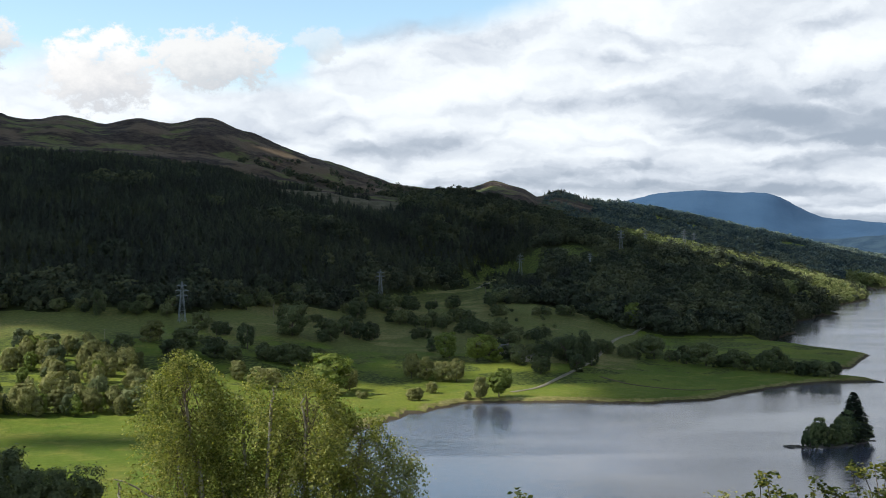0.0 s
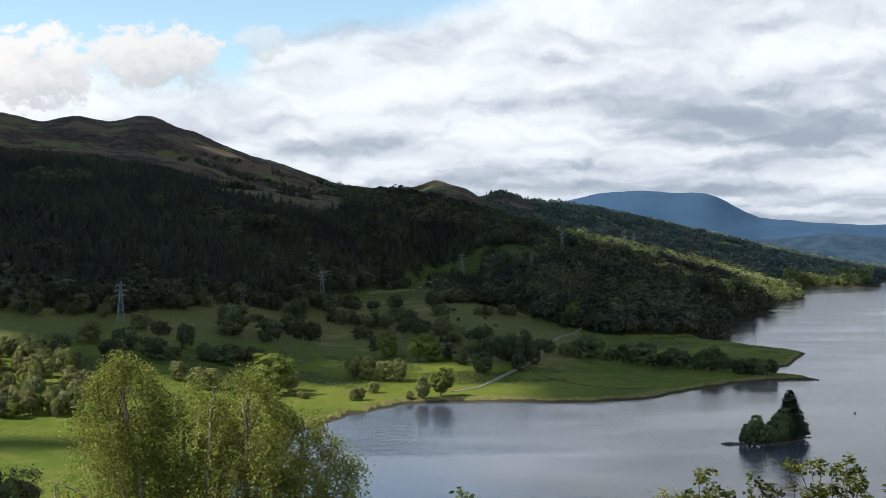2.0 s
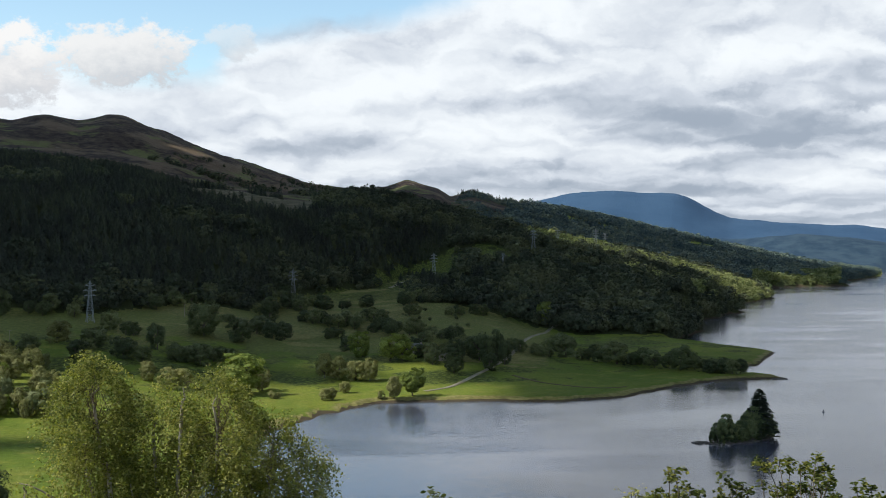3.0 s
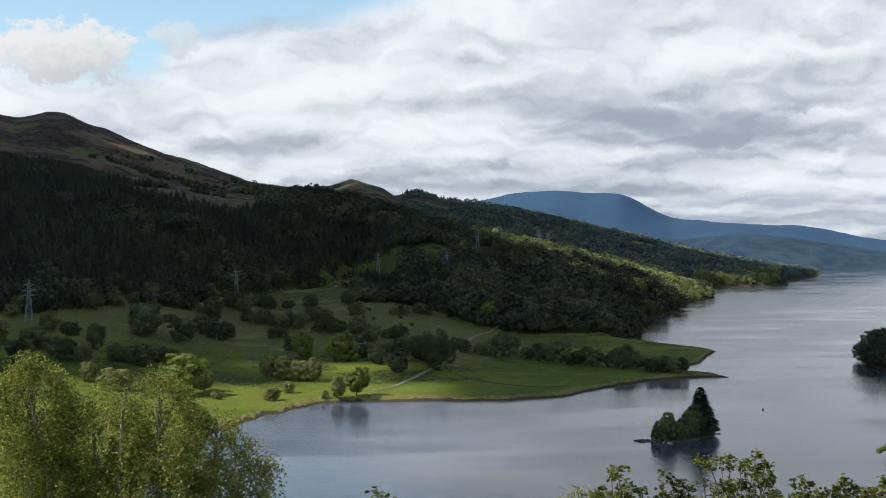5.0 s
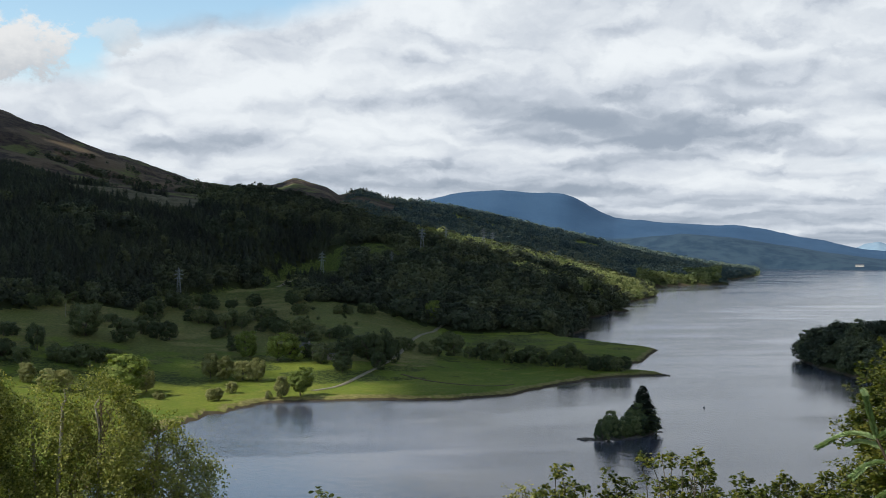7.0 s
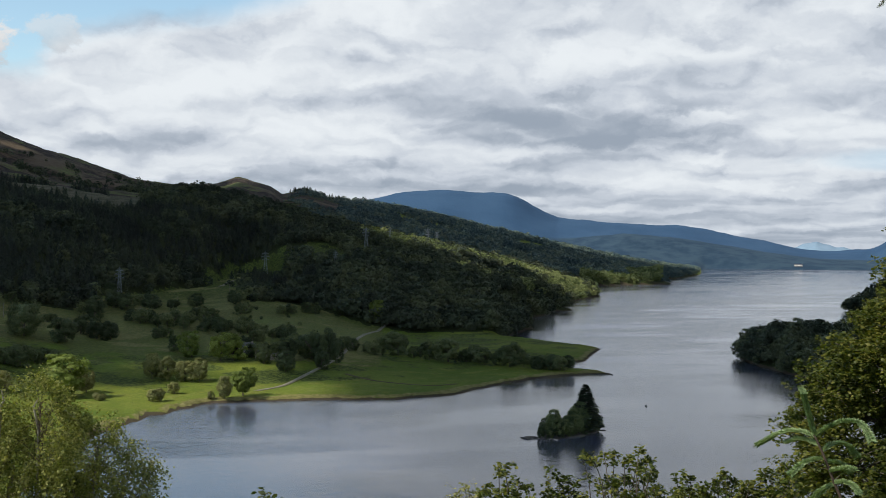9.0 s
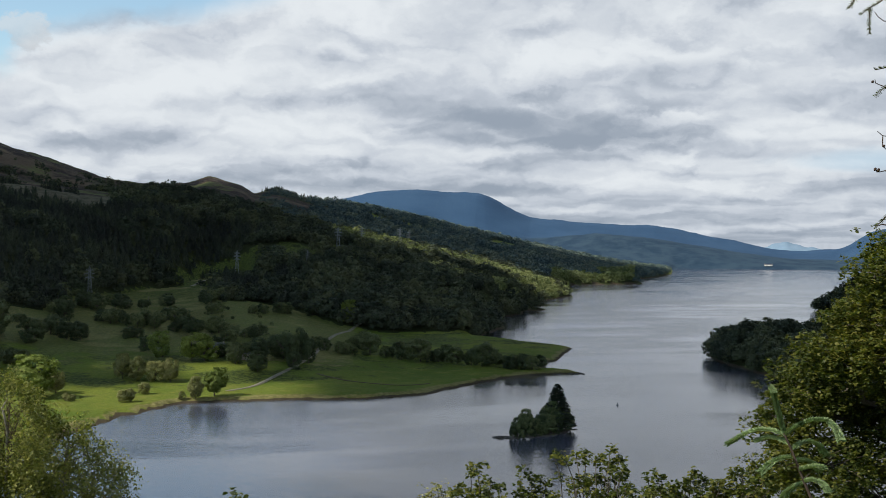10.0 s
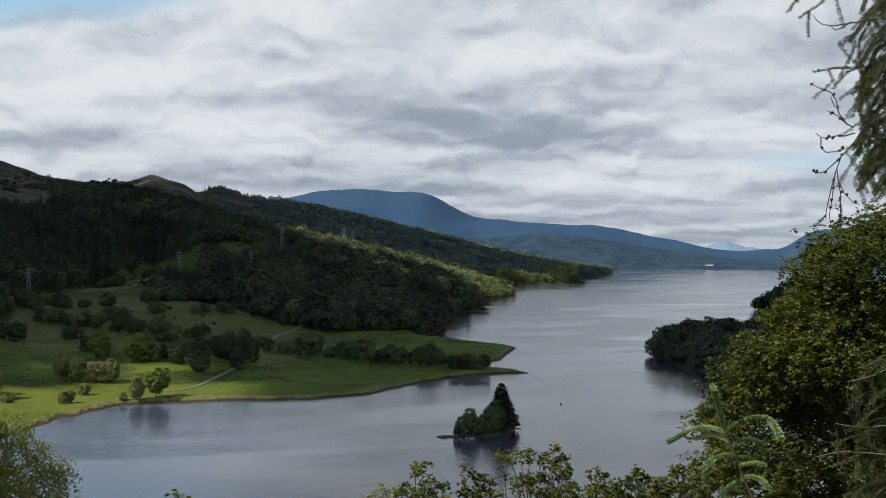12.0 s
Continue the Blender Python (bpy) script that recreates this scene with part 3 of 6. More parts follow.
    z_north = np.where(north > 0, z_north, np.maximum(north * 0.12, -6))
    return np.where(r < 250, np.maximum(z_north, np.where(south > 0, z_south, -6)), np.maximum(z_south, z_north)), south, north
# terrain end


def ground_z(x, y):
    return float(land(np.array([x]), np.array([y]))[0][0])


def on_ground(bearing, distance):
    b = radians(bearing)
    x, y = distance * math.sin(b), distance * math.cos(b)
    return Vector((x, y, ground_z(x, y)))


def in_wood(x, y):
    """Which kind of wood stands at a place: conifers, broadleaf on the first ridge, the far spur (0 to 1 each)."""
    az, r = np.degrees(np.arctan2(x, y)), np.hypot(x, y)
    z, south, _ = land(x, y)
    a = np.clip(az, -40, 40)
    edge = np.interp(a, *np.array(WOOD_EDGE, float).T) + 10 * wobble(x, y, 70, 3)
    top = line(RIDGE, a, 1) + 30 + 30 * wobble(x, y, 160, 3, 1.0)
    ridge = (r > edge) & (r < top + np.where(az > -2, 150, 0)) & (south > -0.3) & (az < 19.7)
    felled = (az > -8.6 + 0.5 * wobble(x, y, 120)) & (az < -0.6) & (r > 1425 + 45 * wobble(x, y, 70, 3) + 150 * np.clip((az + 3.0) / 2.0, 0, 1) + 90 * np.clip((-6.0 - az) / 2.0, 0, 1)) & (r < 1640)
    glade = ((x - 84) / 50) ** 2 + ((y - 1292) / 42) ** 2 + 0.5 * wobble(x, y, 60) < 0.9
    glade |= ((x - 40) / 26) ** 2 + ((y - 1235) / 40) ** 2 + 0.5 * wobble(x, y, 45) < 0.9
    glade |= ((x - 143) / 26) ** 2 + ((y - 1285) / 50) ** 2 + 0.5 * wobble(x, y, 45) < 0.9
    glade |= ((x - 206) / 28) ** 2 + ((y - 1325) / 52) ** 2 + 0.5 * wobble(x, y, 45) < 0.9
    ridge &= ~felled & ~(glade & (wobble(x, y, 37, 3, 3.0) < 0.55))
    con = ridge & (az < 4.5 + 2.5 * wobble(x, y, 300, 2)) & (r > edge + 45 + 40 * wobble(x, y, 150, 3, 2.0)) & (wobble(x, y, 330, 3, 4.0) < 0.5) & ~((az > -3.2) & (r > line(RIDGE, a, 1) - 150 + 40 * wobble(x, y, 90)))
    spur = (south > 2.5) & (az > 5.0 + 0.8 * wobble(x, y, 200, 2)) & (az < 25) & (r > line(RIDGE, a, 1) + 120) & (r < line(SPUR, np.maximum(a, 4.4), 1) + 60) & (wobble(x, y, 420, 3, 5.0) < np.where(r > line(SPUR, np.maximum(a, 4.4), 1) - 420, 0.18, 0.75)) & ~ridge
    return con, ridge & ~con, spur, felled


# ---- ground and loch ----
def build_ground():
    fine = np.arange(-23.0, 38.01, 0.125)
    coarse = np.concatenate([np.arange(-180, -23, 3.0), fine, np.arange(39, 178, 3.0)])
    rings = np.concatenate([[0.0, 1.5, 3], np.geomspace(5, 300, 40), np.geomspace(310, 560, 34), np.arange(562, 722, 2.0), np.arange(725, 960, 5.0), np.geomspace(965, 1900, 90), np.geomspace(1915, 4980, 74)])
    A, R = np.meshgrid(np.radians(coarse), rings, indexing="ij")
    x, y = R * np.sin(A), R * np.cos(A)
    z, south, north = land(x, y)
    na, nr = A.shape
    i, j = np.meshgrid(np.arange(na), np.arange(nr - 1), indexing="ij")
    i2 = (i + 1) % na
    faces = np.stack([i * nr + j, i * nr + j + 1, i2 * nr + j + 1, i2 * nr + j], -1).reshape(-1, 4)
    verts = np.stack([x, y, z], -1).reshape(-1, 3)
    verts = np.concatenate([verts, [(0, 0, EYE - 1.7)]])
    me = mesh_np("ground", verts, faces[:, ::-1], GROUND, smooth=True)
    az, r = np.degrees(A), R
    con, broad, spur, felled = in_wood(x, y)
    a = np.clip(az, -40, 40)
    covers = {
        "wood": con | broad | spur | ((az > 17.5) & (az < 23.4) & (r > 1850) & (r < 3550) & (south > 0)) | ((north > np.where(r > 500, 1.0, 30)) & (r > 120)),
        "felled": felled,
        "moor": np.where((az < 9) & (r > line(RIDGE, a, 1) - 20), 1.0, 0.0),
        # ground far enough off to be coloured blue for haze
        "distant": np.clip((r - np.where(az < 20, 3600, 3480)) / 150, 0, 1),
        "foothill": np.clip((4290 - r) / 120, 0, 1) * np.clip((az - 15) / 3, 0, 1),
        # beyond 930 m the bracken also darkens the shaded slope and glades
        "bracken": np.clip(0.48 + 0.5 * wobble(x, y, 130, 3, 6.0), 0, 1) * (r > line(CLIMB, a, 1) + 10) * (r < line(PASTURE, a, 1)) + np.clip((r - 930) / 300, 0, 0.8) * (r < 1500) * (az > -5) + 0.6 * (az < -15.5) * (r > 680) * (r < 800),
        # from about 690 m up: rough grass, with painted shade in its colour
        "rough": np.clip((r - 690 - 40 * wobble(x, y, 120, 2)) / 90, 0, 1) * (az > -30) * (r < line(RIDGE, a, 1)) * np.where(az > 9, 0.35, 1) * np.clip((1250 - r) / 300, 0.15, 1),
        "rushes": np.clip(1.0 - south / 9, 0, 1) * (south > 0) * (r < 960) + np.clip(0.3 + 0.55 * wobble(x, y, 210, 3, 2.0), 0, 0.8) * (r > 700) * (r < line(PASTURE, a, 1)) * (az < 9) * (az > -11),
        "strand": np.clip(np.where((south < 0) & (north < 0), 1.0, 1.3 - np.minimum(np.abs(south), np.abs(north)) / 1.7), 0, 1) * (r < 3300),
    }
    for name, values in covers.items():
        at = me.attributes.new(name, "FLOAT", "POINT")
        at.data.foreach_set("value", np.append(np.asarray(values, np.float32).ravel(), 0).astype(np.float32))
    tagged(new("ground", me), "grassy pasture, heather moor and wooded hills round a loch", "hillside", kind="structure")
    # the loch
    A, R = np.meshgrid(np.radians(np.arange(0, 360, 5.0)), np.array([1.0, 100, 400, 1000, 2500, 4990]), indexing="ij")
    na, nr = A.shape
    i, j = np.meshgrid(np.arange(na), np.arange(nr - 1), indexing="ij")
    i2 = (i + 1) % na
    faces = np.stack([i * nr + j, i * nr + j + 1, i2 * nr + j + 1, i2 * nr + j], -1).reshape(-1, 4)
    loch = mesh_np("water", np.stack([R * np.sin(A), R * np.cos(A), 0 * R], -1).reshape(-1, 3), faces[:, ::-1], WATER)
    tagged(new("water", loch), "calm grey loch water with wind streaks and reflections", "loch", kind="structure")


build_ground()


# ---- unseen clouds added to shade the hills ----
def build_clouds():
    """An added broken deck of cloud about 900 m up, kept out of view; its gaps are cut to let the sun on to the near
    pasture and on to a strip of the ridge.
    """
    top, cell = 900.0, 30.0
    gx, gy = np.meshgrid(np.arange(-3200, 3400, cell), np.arange(-500, 4200, cell), indexing="ij")
    w = np.array(SUN_WAY) / SUN_WAY.z
    pz = np.zeros(gx.shape)
    for _ in range(4):                                        # the ground that each bit of cloud shades
        px, py = gx - w[0] * (top - pz), gy - w[1] * (top - pz)
        pz = 0.5 * pz + 0.5 * land(px, py)[0]
    az, r = np.degrees(np.arctan2(px, py)), np.hypot(px, py)
    edge = 60 * wobble(px, py, 330, 3, 1.0)
    reach = np.interp(az, (-40, -20, -17.5, -15.8, -15, -14, -12.5, -9, -5.5, -4.2, 3, 5, 7, 10, 13), (785, 780, 765, 725, 650, 618, 602, 590, 605, 712, 712, 676, 645, 606, 560))
    near = ((r < reach + 0.5 * edge) & (az < 13)) | (r < 160)
    strip = (np.abs(r - line(RIDGE, np.clip(az, -40, 40), 1) + 70) < 150 + 0.8 * edge) & (az > 8.0) & (az < 21)
    strip |= ((px - 345) / 75) ** 2 + ((py - 1330) / 60) ** 2 + 0.5 * wobble(px, py, 90) < 1
    moor = (np.abs(px + 250 + edge * 0.4) + 0.5 * np.abs(py - 2200) < 75) | ((wobble(px, py, 620, 3, 3.0) > 0.5) & (r > 1820) & (az < -3.5))
    seen = np.hypot(gx, gy) > (top - 130 - EYE) / math.tan(radians(14.5))
    near &= ~((r > 215) & (r < 335) & (az < -13) & (az > -30))
    band = (np.abs(r - 447 - 0.2 * edge) < 12) & (az > -24) & (az < -11)
    knoll = (az > 1.0) & (az < 4.4) & (r > 2430) & (r < 2880)
    fringe = (az > 19.0) & (az < 22.3) & (r > 2080) & (r < 2330 + edge)
    far_side = (r > 1980) & (r < 3500) & (az > 4.4) & (az < 19.3) & (wobble(px, py, 520, 3, 2.0) > 0.62)
    # the deck is left out wherever sun is wanted or it would show
    solid = ~((near & ~band) | strip | moor | knoll | fringe | far_side | seen)
    n0, n1 = gx.shape
    low = top - 40 + 25 * wobble(gx, gy, 400, 3)
    high = top + 60 + 70 * wobble(gx, gy, 300, 4, 2.0)
    verts = np.concatenate([np.stack([gx, gy, low], -1).reshape(-1, 3), np.stack([gx, gy, high], -1).reshape(-1, 3)])
    i, j = np.nonzero(solid[:-1, :-1])
    q = np.stack([i * n1 + j, (i + 1) * n1 + j, (i + 1) * n1 + j + 1, i * n1 + j + 1], -1)
    faces = np.concatenate([q[:, ::-1], q + n0 * n1])
    tagged(new("cloud", mesh_np("cloud", verts, faces, CLOUD)), "unseen broken deck of grey cloud, added to shade the hills", "cloud", kind="stuff")


build_clouds()


# ---- woods on the hills ----
def wood_sites(rng, count, r0, r1, a0, a1):
    az = rng.uniform(a0, a1, count)
    r = np.sqrt(rng.uniform(r0**2, r1**2, count))
    return r * np.sin(np.radians(az)), r * np.cos(np.radians(az))


def pick_kinds(rng, n, kinds):
    """n trees drawn from a few unit shapes, each turned about its trunk: corners (n, faces * 3, 3)."""
    pick, a = rng.integers(0, len(kinds), n), rng.uniform(0, 6.28, n)
    v = kinds[pick]
    c, s = np.cos(a)[:, None], np.sin(a)[:, None]
    return np.stack([v[..., 0] * c - v[..., 1] * s, v[..., 0] * s + v[..., 1] * c, v[..., 2]], -1)


def faced(rng, places, out, sizes):
    """Corners of tufts at places whose faces look along out."""
    nor = out / (np.linalg.norm(out, axis=1, keepdims=True) + 1e-6)
    t = rng.normal(size=nor.shape)
    t -= nor * (t * nor).sum(1, keepdims=True)
    t /= np.linalg.norm(t, axis=1, keepdims=True)
    return scatter(*TUFT, places, sizes, np.stack([t, np.cross(nor, t), nor], 2))[0]


def conifer_unit(rng, count):
    """A unit conifer (height 1): tufts on drooping whorls round a narrow cone."""
    z = 0.06 + 0.92 * (np.arange(count) + rng.random(count)) / count
    z = 1 - (1 - z) ** 0.8
    a = np.arange(count) * 2.4 + rng.uniform(-0.4, 0.4, count)
    whorl = 1 + 0.22 * np.sin(z * 38 + rng.uniform(0, 6))
    rad = (0.25 * (1 - z) ** 0.8 + 0.01) * whorl * rng.uniform(0.8, 1.15, count)
    p = np.stack([rad * np.cos(a), rad * np.sin(a), z], -1)
    out = np.stack([np.cos(a), np.sin(a), 0.55 + 0 * a], -1) + 0.2 * rng.normal(size=(count, 3))
    return faced(rng, p, out, (0.075 + 0.09 * (1 - z)) * rng.uniform(0.8, 1.3, count))


def lobed_crown(rng, lobes, per, size, spread=0.36, low=-0.55):
    """Tufts of a unit crown (height 1) heaped in boughs of uneven size, with gaps and loose sprays at the edge."""
    k = np.arange(lobes) + 0.5
    up = np.clip(low + (1 - low) * k / lobes + rng.uniform(-0.12, 0.12, lobes), -0.95, 1)
    a = k * 2.39996 + rng.uniform(-0.6, 0.6, lobes)
    flat = np.sqrt(np.clip(1 - up * up, 0, 1))
    way = np.stack([flat * np.cos(a), flat * np.sin(a), up], -1)
    lean = rng.normal(size=3) * 0.16
    bulge = 1 + 0.28 * np.sin(2.6 * way[:, 0] + rng.uniform(0, 6)) * np.cos(3.1 * way[:, 1] + 1.5 * way[:, 2] + rng.uniform(0, 6)) + (way * lean).sum(1) + rng.uniform(-0.3, 0.16, lobes)
    rl = rng.uniform(0.5, 1.4, lobes) * 1.3 * spread / math.sqrt(lobes) + 0.03
    mid = way * bulge[:, None] * np.array([spread * 0.8, spread * 0.8, 0.4]) + (0.05 * lean[0], 0.05 * lean[1], 0.52)
    q = rng.normal(size=(lobes * per, 3))
    q /= np.linalg.norm(q, axis=1, keepdims=True)
    w = np.repeat(way, per, 0)
    q = np.where(((q * w).sum(1) < -0.3)[:, None], -q, q)
    reach = np.where(rng.random(lobes * per) < 0.16, rng.uniform(1.1, 1.55, lobes * per), rng.uniform(0.6, 1.1, lobes * per))
    p = np.repeat(mid, per, 0) + q * (np.repeat(rl, per) * reach)[:, None] * (1.1, 1.1, 0.9)
    p[:, 2] = np.clip(p[:, 2], 0.03, 1.02)
    return faced(rng, p, q + 0.3 * w + 0.26 * rng.normal(size=q.shape), size * rng.uniform(0.6, 1.35, len(p)))


def wood(name, mat, x, y, heights, kind, rng, label, lobes=11, per=12, size=0.17):
    b = np.degrees(np.arctan2(x, y))
    heights = heights * np.where((np.hypot(x, y) > 1950) & (b < 7), 0.6, 1.0)
    heights = heights * np.clip(0.95 + 0.3 * wobble(x, y, 90, 2, 9.0), 0.6, 1.35)
    base = np.stack([x, y, land(x, y)[0] - 0.5], -1)
    n = len(x)
    wide = rng.uniform(0.9, 1.3, n)
    scale = np.stack([heights * wide, heights * wide, heights], -1)
    if kind == "conifer":
        kinds = np.stack([conifer_unit(rng, 64) for _ in range(9)])
    else:
        kinds = np.stack([lobed_crown(rng, lobes, per, size, rng.uniform(0.36, 0.46), -0.7) for _ in range(12)])
    v = pick_kinds(rng, n, kinds) * scale[:, None] + base[:, None]
    each = v.shape[1]
    me = mesh_np(name, v.reshape(-1, 3), np.arange(n * each).reshape(-1, 3), mat)
    tone = np.clip(0.5 + 0.22 * rng.normal(size=n) + 0.4 * wobble(x, y, 190, 4, 7.0), 0, 1.3)
    me.attributes.new("tone", "FLOAT", "POINT").data.foreach_set("value", np.repeat(tone, each).astype(np.float32))
    return tagged(new(name, me), label, "woodland", kind="stuff")


def plant_woods():
    rng = np.random.default_rng(3)

    def rows(cell):
        gx, gy = np.meshgrid(np.arange(-720, 660, cell), np.arange(700, 1870, cell), indexing="ij")
        gx, gy = gx.ravel() + rng.uniform(-0.45, 0.45, gx.size) * cell, gy.ravel() + rng.uniform(-0.45, 0.45, gx.size) * cell
        keep = (np.abs(np.degrees(np.arctan2(gx, gy)) + 1) < 21.5) & (np.hypot(gx, gy) < 1860)
        return gx[keep], gy[keep]
    x, y = rows(6.8)
    con, broad, _, _ = in_wood(x, y)
    mixed = wobble(x, y, 170, 3, 6.0) + 0.25 * rng.normal(size=len(x)) > 0.8
    pick = con & ~mixed & (rng.random(len(x)) < 0.95)
    wood("conifer_wood", CONIFER, x[pick], y[pick], rng.uniform(8, 14.5, pick.sum()), "conifer", rng, "dark dense conifer plantation on the hillside")
    x, y = rows(8.6)
    con, broad, _, _ = in_wood(x, y)
    az = np.degrees(np.arctan2(x, y))
    broad |= con & (wobble(x, y, 170, 3, 6.0) > 0.78)
    pick = broad & (rng.random(len(x)) < 0.95)
    # birch marks the sunlit strip; its paler leaves stand in for sun
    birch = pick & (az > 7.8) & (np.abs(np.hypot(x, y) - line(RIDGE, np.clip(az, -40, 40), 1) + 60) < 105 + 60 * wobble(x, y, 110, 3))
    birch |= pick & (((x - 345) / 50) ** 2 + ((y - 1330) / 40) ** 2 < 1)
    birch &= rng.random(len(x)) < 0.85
    wood("birch_wood", SUNLIT_WOOD, x[birch], y[birch], rng.uniform(7, 12.5, birch.sum()), "crown", rng, "broadleaf wood along the ridge, leaves paler green to add sunlight", 10, 12, 0.16)
    pick &= ~birch
    wood("broadleaf_wood", BROADLEAF, x[pick], y[pick], 7.5 + 7.5 * rng.random(pick.sum()) ** 1.4, "crown", rng, "dark green broadleaf wood down to the loch shore", 16, 11, 0.15)
    x, y = wood_sites(rng, 20000, 1900, 3500, 3.5, 25)
    _, _, spur, _ = in_wood(x, y)
    fringe = spur & (np.abs(np.degrees(np.arctan2(x, y)) - 20.2) < 1.9) & (land(x, y)[1] < 70)
    # same pale leaves, painting sun on the fringe of the far shore
    wood("shore_wood", SUNLIT_WOOD, x[fringe], y[fringe], rng.uniform(7, 13, fringe.sum()), "crown", rng, "light green trees along the far shore", 7, 8, 0.22)
    spur &= ~fringe
    # these crowns carry the haze in their blue-green colour
    wood("far_wood", HAZY_WOOD, x[spur], y[spur], rng.uniform(6, 12, spur.sum()), "crown", rng, "hazy blue-green woods on the second ridge", 7, 8, 0.22)
    # firs standing against the sky on the second ridge
    az = np.concatenate([rng.normal(5.3, 0.35, 26), rng.normal(6.6, 0.5, 22), rng.uniform(5, 14, 24)])
    r = line(SPUR, np.maximum(az, 4.4), 1) - rng.uniform(0, 40, len(az))
    wood("crest_firs", CONIFER, r * np.sin(np.radians(az)), r * np.cos(np.radians(az)), rng.uniform(13, 20, len(az)) * np.where(az < 7, 1, 0.5), "conifer", rng, "dark ragged firs on the crest of the second ridge")
    # scrub on the foot of the moor
    x, y = wood_sites(rng, 1500, 1900, 2300, -9.5, 1)
    b = np.degrees(np.arctan2(x, y))
    pick = (wobble(x, y, 140, 3, 2.0) > 0.15) & (np.hypot(x, y) < 2080 + 25 * (b + 9))
    wood("moor_scrub", BROADLEAF, x[pick], y[pick], rng.uniform(7, 13, pick.sum()), "crown", rng, "dark green scrub on the lower moor", 7, 8, 0.22)
    # wooded north shore headland beyond the oak
    x, y = wood_sites(rng, 3400, 620, 1560, 24.5, 32.5)
    north = land(x, y)[2]
    pick = (north > -0.3) & ((np.hypot(x, y) > 1150) | (north < 75))
    wood("headland_wood", BROADLEAF, x[pick], y[pick], rng.uniform(8, 13.5, pick.sum()), "crown", rng, "dark wooded headland on the far side of the water", 26, 20, 0.1)


plant_woods()


# ---- single trees in the pasture ----
def broad_tree(name, leaf_mat, seed, label, group, lobes=40, clumps=4400, spread=0.36, clump=1.0):
    """A tree of height 1 m, scaled where it is planted: trunk with limbs, crown of leaf clumps in several boughs."""
    rng = np.random.default_rng(seed)
    t = thing(name, (0, 0, 0), label, "tree", group)
    paths = [([(0, 0, -0.03), (0.01, 0, 0.15), (0.0, 0.01, 0.35), (0, 0, 0.7)], 0.03, 0.008)]
    for k in range(12):
        a, z = 2.4 * k + rng.uniform(-0.5, 0.5), 0.3 + 0.5 * ((k * 0.618) % 1)
        x, y = spread * 0.7 * math.cos(a), spread * 0.7 * math.sin(a)
        paths.append(([(0, 0, 0.2 + 0.25 * z), (x * 0.5, y * 0.5, z * 0.75), (x, y, z)], 0.013, 0.004))
    v = lobed_crown(rng, lobes, clumps // lobes, 0.05 * clump, spread, -0.85)
    f = np.arange(len(v)).reshape(-1, 3)
    part("trunk", mesh_np("trunk", *tubes(paths), BARK, smooth=True), t)
    part("crown", mesh_np("crown", v, f, leaf_mat), t)
    return t


def fir_tree(name, seed, label, group):
    rng = np.random.default_rng(seed)
    t = thing(name, (0, 0, 0), label, "tree", group)
    part("trunk", mesh_np("trunk", *tubes([([(0, 0, -0.03), (0, 0, 0.5), (0, 0, 0.99)], 0.022, 0.003)]), BARK), t)
    pts, rot, size = [], [], []
    for k in range(46):
        z = 0.08 + 0.9 * (k / 46) ** 0.9
        reach = 0.33 * (1 - z) ** 0.8 * rng.uniform(0.75, 1.12) + 0.012
        for b in range(11 if z < 0.75 else 7):
            a = rng.uniform(0, 6.28)
            for s in np.linspace(0.35, 1, 4):
                pts.append((reach * s * math.cos(a), reach * s * math.sin(a), z - 0.10 * reach * s * s + 0.03 * s))
                w = np.array([math.cos(a), math.sin(a), -0.25])
                w /= np.linalg.norm(w)
                side = np.cross((0, 0, 1), w)
                side /= np.linalg.norm(side)
                rot.append(np.stack([w, side, np.cross(w, side)], 1))
                size.append(0.045 + 0.05 * (1 - z))
    v, f = scatter(*CLUMP, np.array(pts), np.array(size) * rng.uniform(0.8, 1.3, len(size)), np.array(rot))
    part("crown", mesh_np("crown", v, f, FIR_LEAF), t)
    return t


def stand(kinds, rows, rng, used):
    """Plants trees: rows of (bearing, distance, height, width against height)."""
    spaced = []
    for bearing, distance, height, wide in rows:              # a broad head is several trees side by side
        n = 1 if wide < 1.38 else 2 if wide < 1.8 else 3
        step = math.degrees(0.62 * height * wide / n / distance)
        for j in range(n):
            spaced.append((bearing + (j - (n - 1) / 2) * step, distance + (rng.uniform(-5, 5) if n > 1 else 0), height * (1 if n == 1 else rng.uniform(0.8, 1.03)), wide if n == 1 else 1.15))
    for k, (bearing, distance, height, wide) in enumerate(spaced):
        src = kinds[k % len(kinds)]
        p = on_ground(bearing, distance)
        m = pose(p.x, p.y, p.z - 0.04 * height, 0, 0, rng.uniform(0, 360))
        if src.name not in used:
            ob = src
            used.add(src.name)
            ob.matrix_basis = m
        else:
            ob = copy_thing(src, m)
        ob.scale = (height * wide * rng.uniform(0.86, 1.12), height * wide * rng.uniform(0.86, 1.12), height)


# pasture trees as (bearing, distance, height, width against height)
MEADOW_GREEN = [(-5.56, 590, 20.2, 1.32), (2.63, 586, 13.6, 1.1), (-16.79, 522, 9.2, 1.12), (8.93, 964, 18.8, 1.01), (1.88, 710, 15.8, 1.51), (0.29, 726, 15.5, 1.25)]
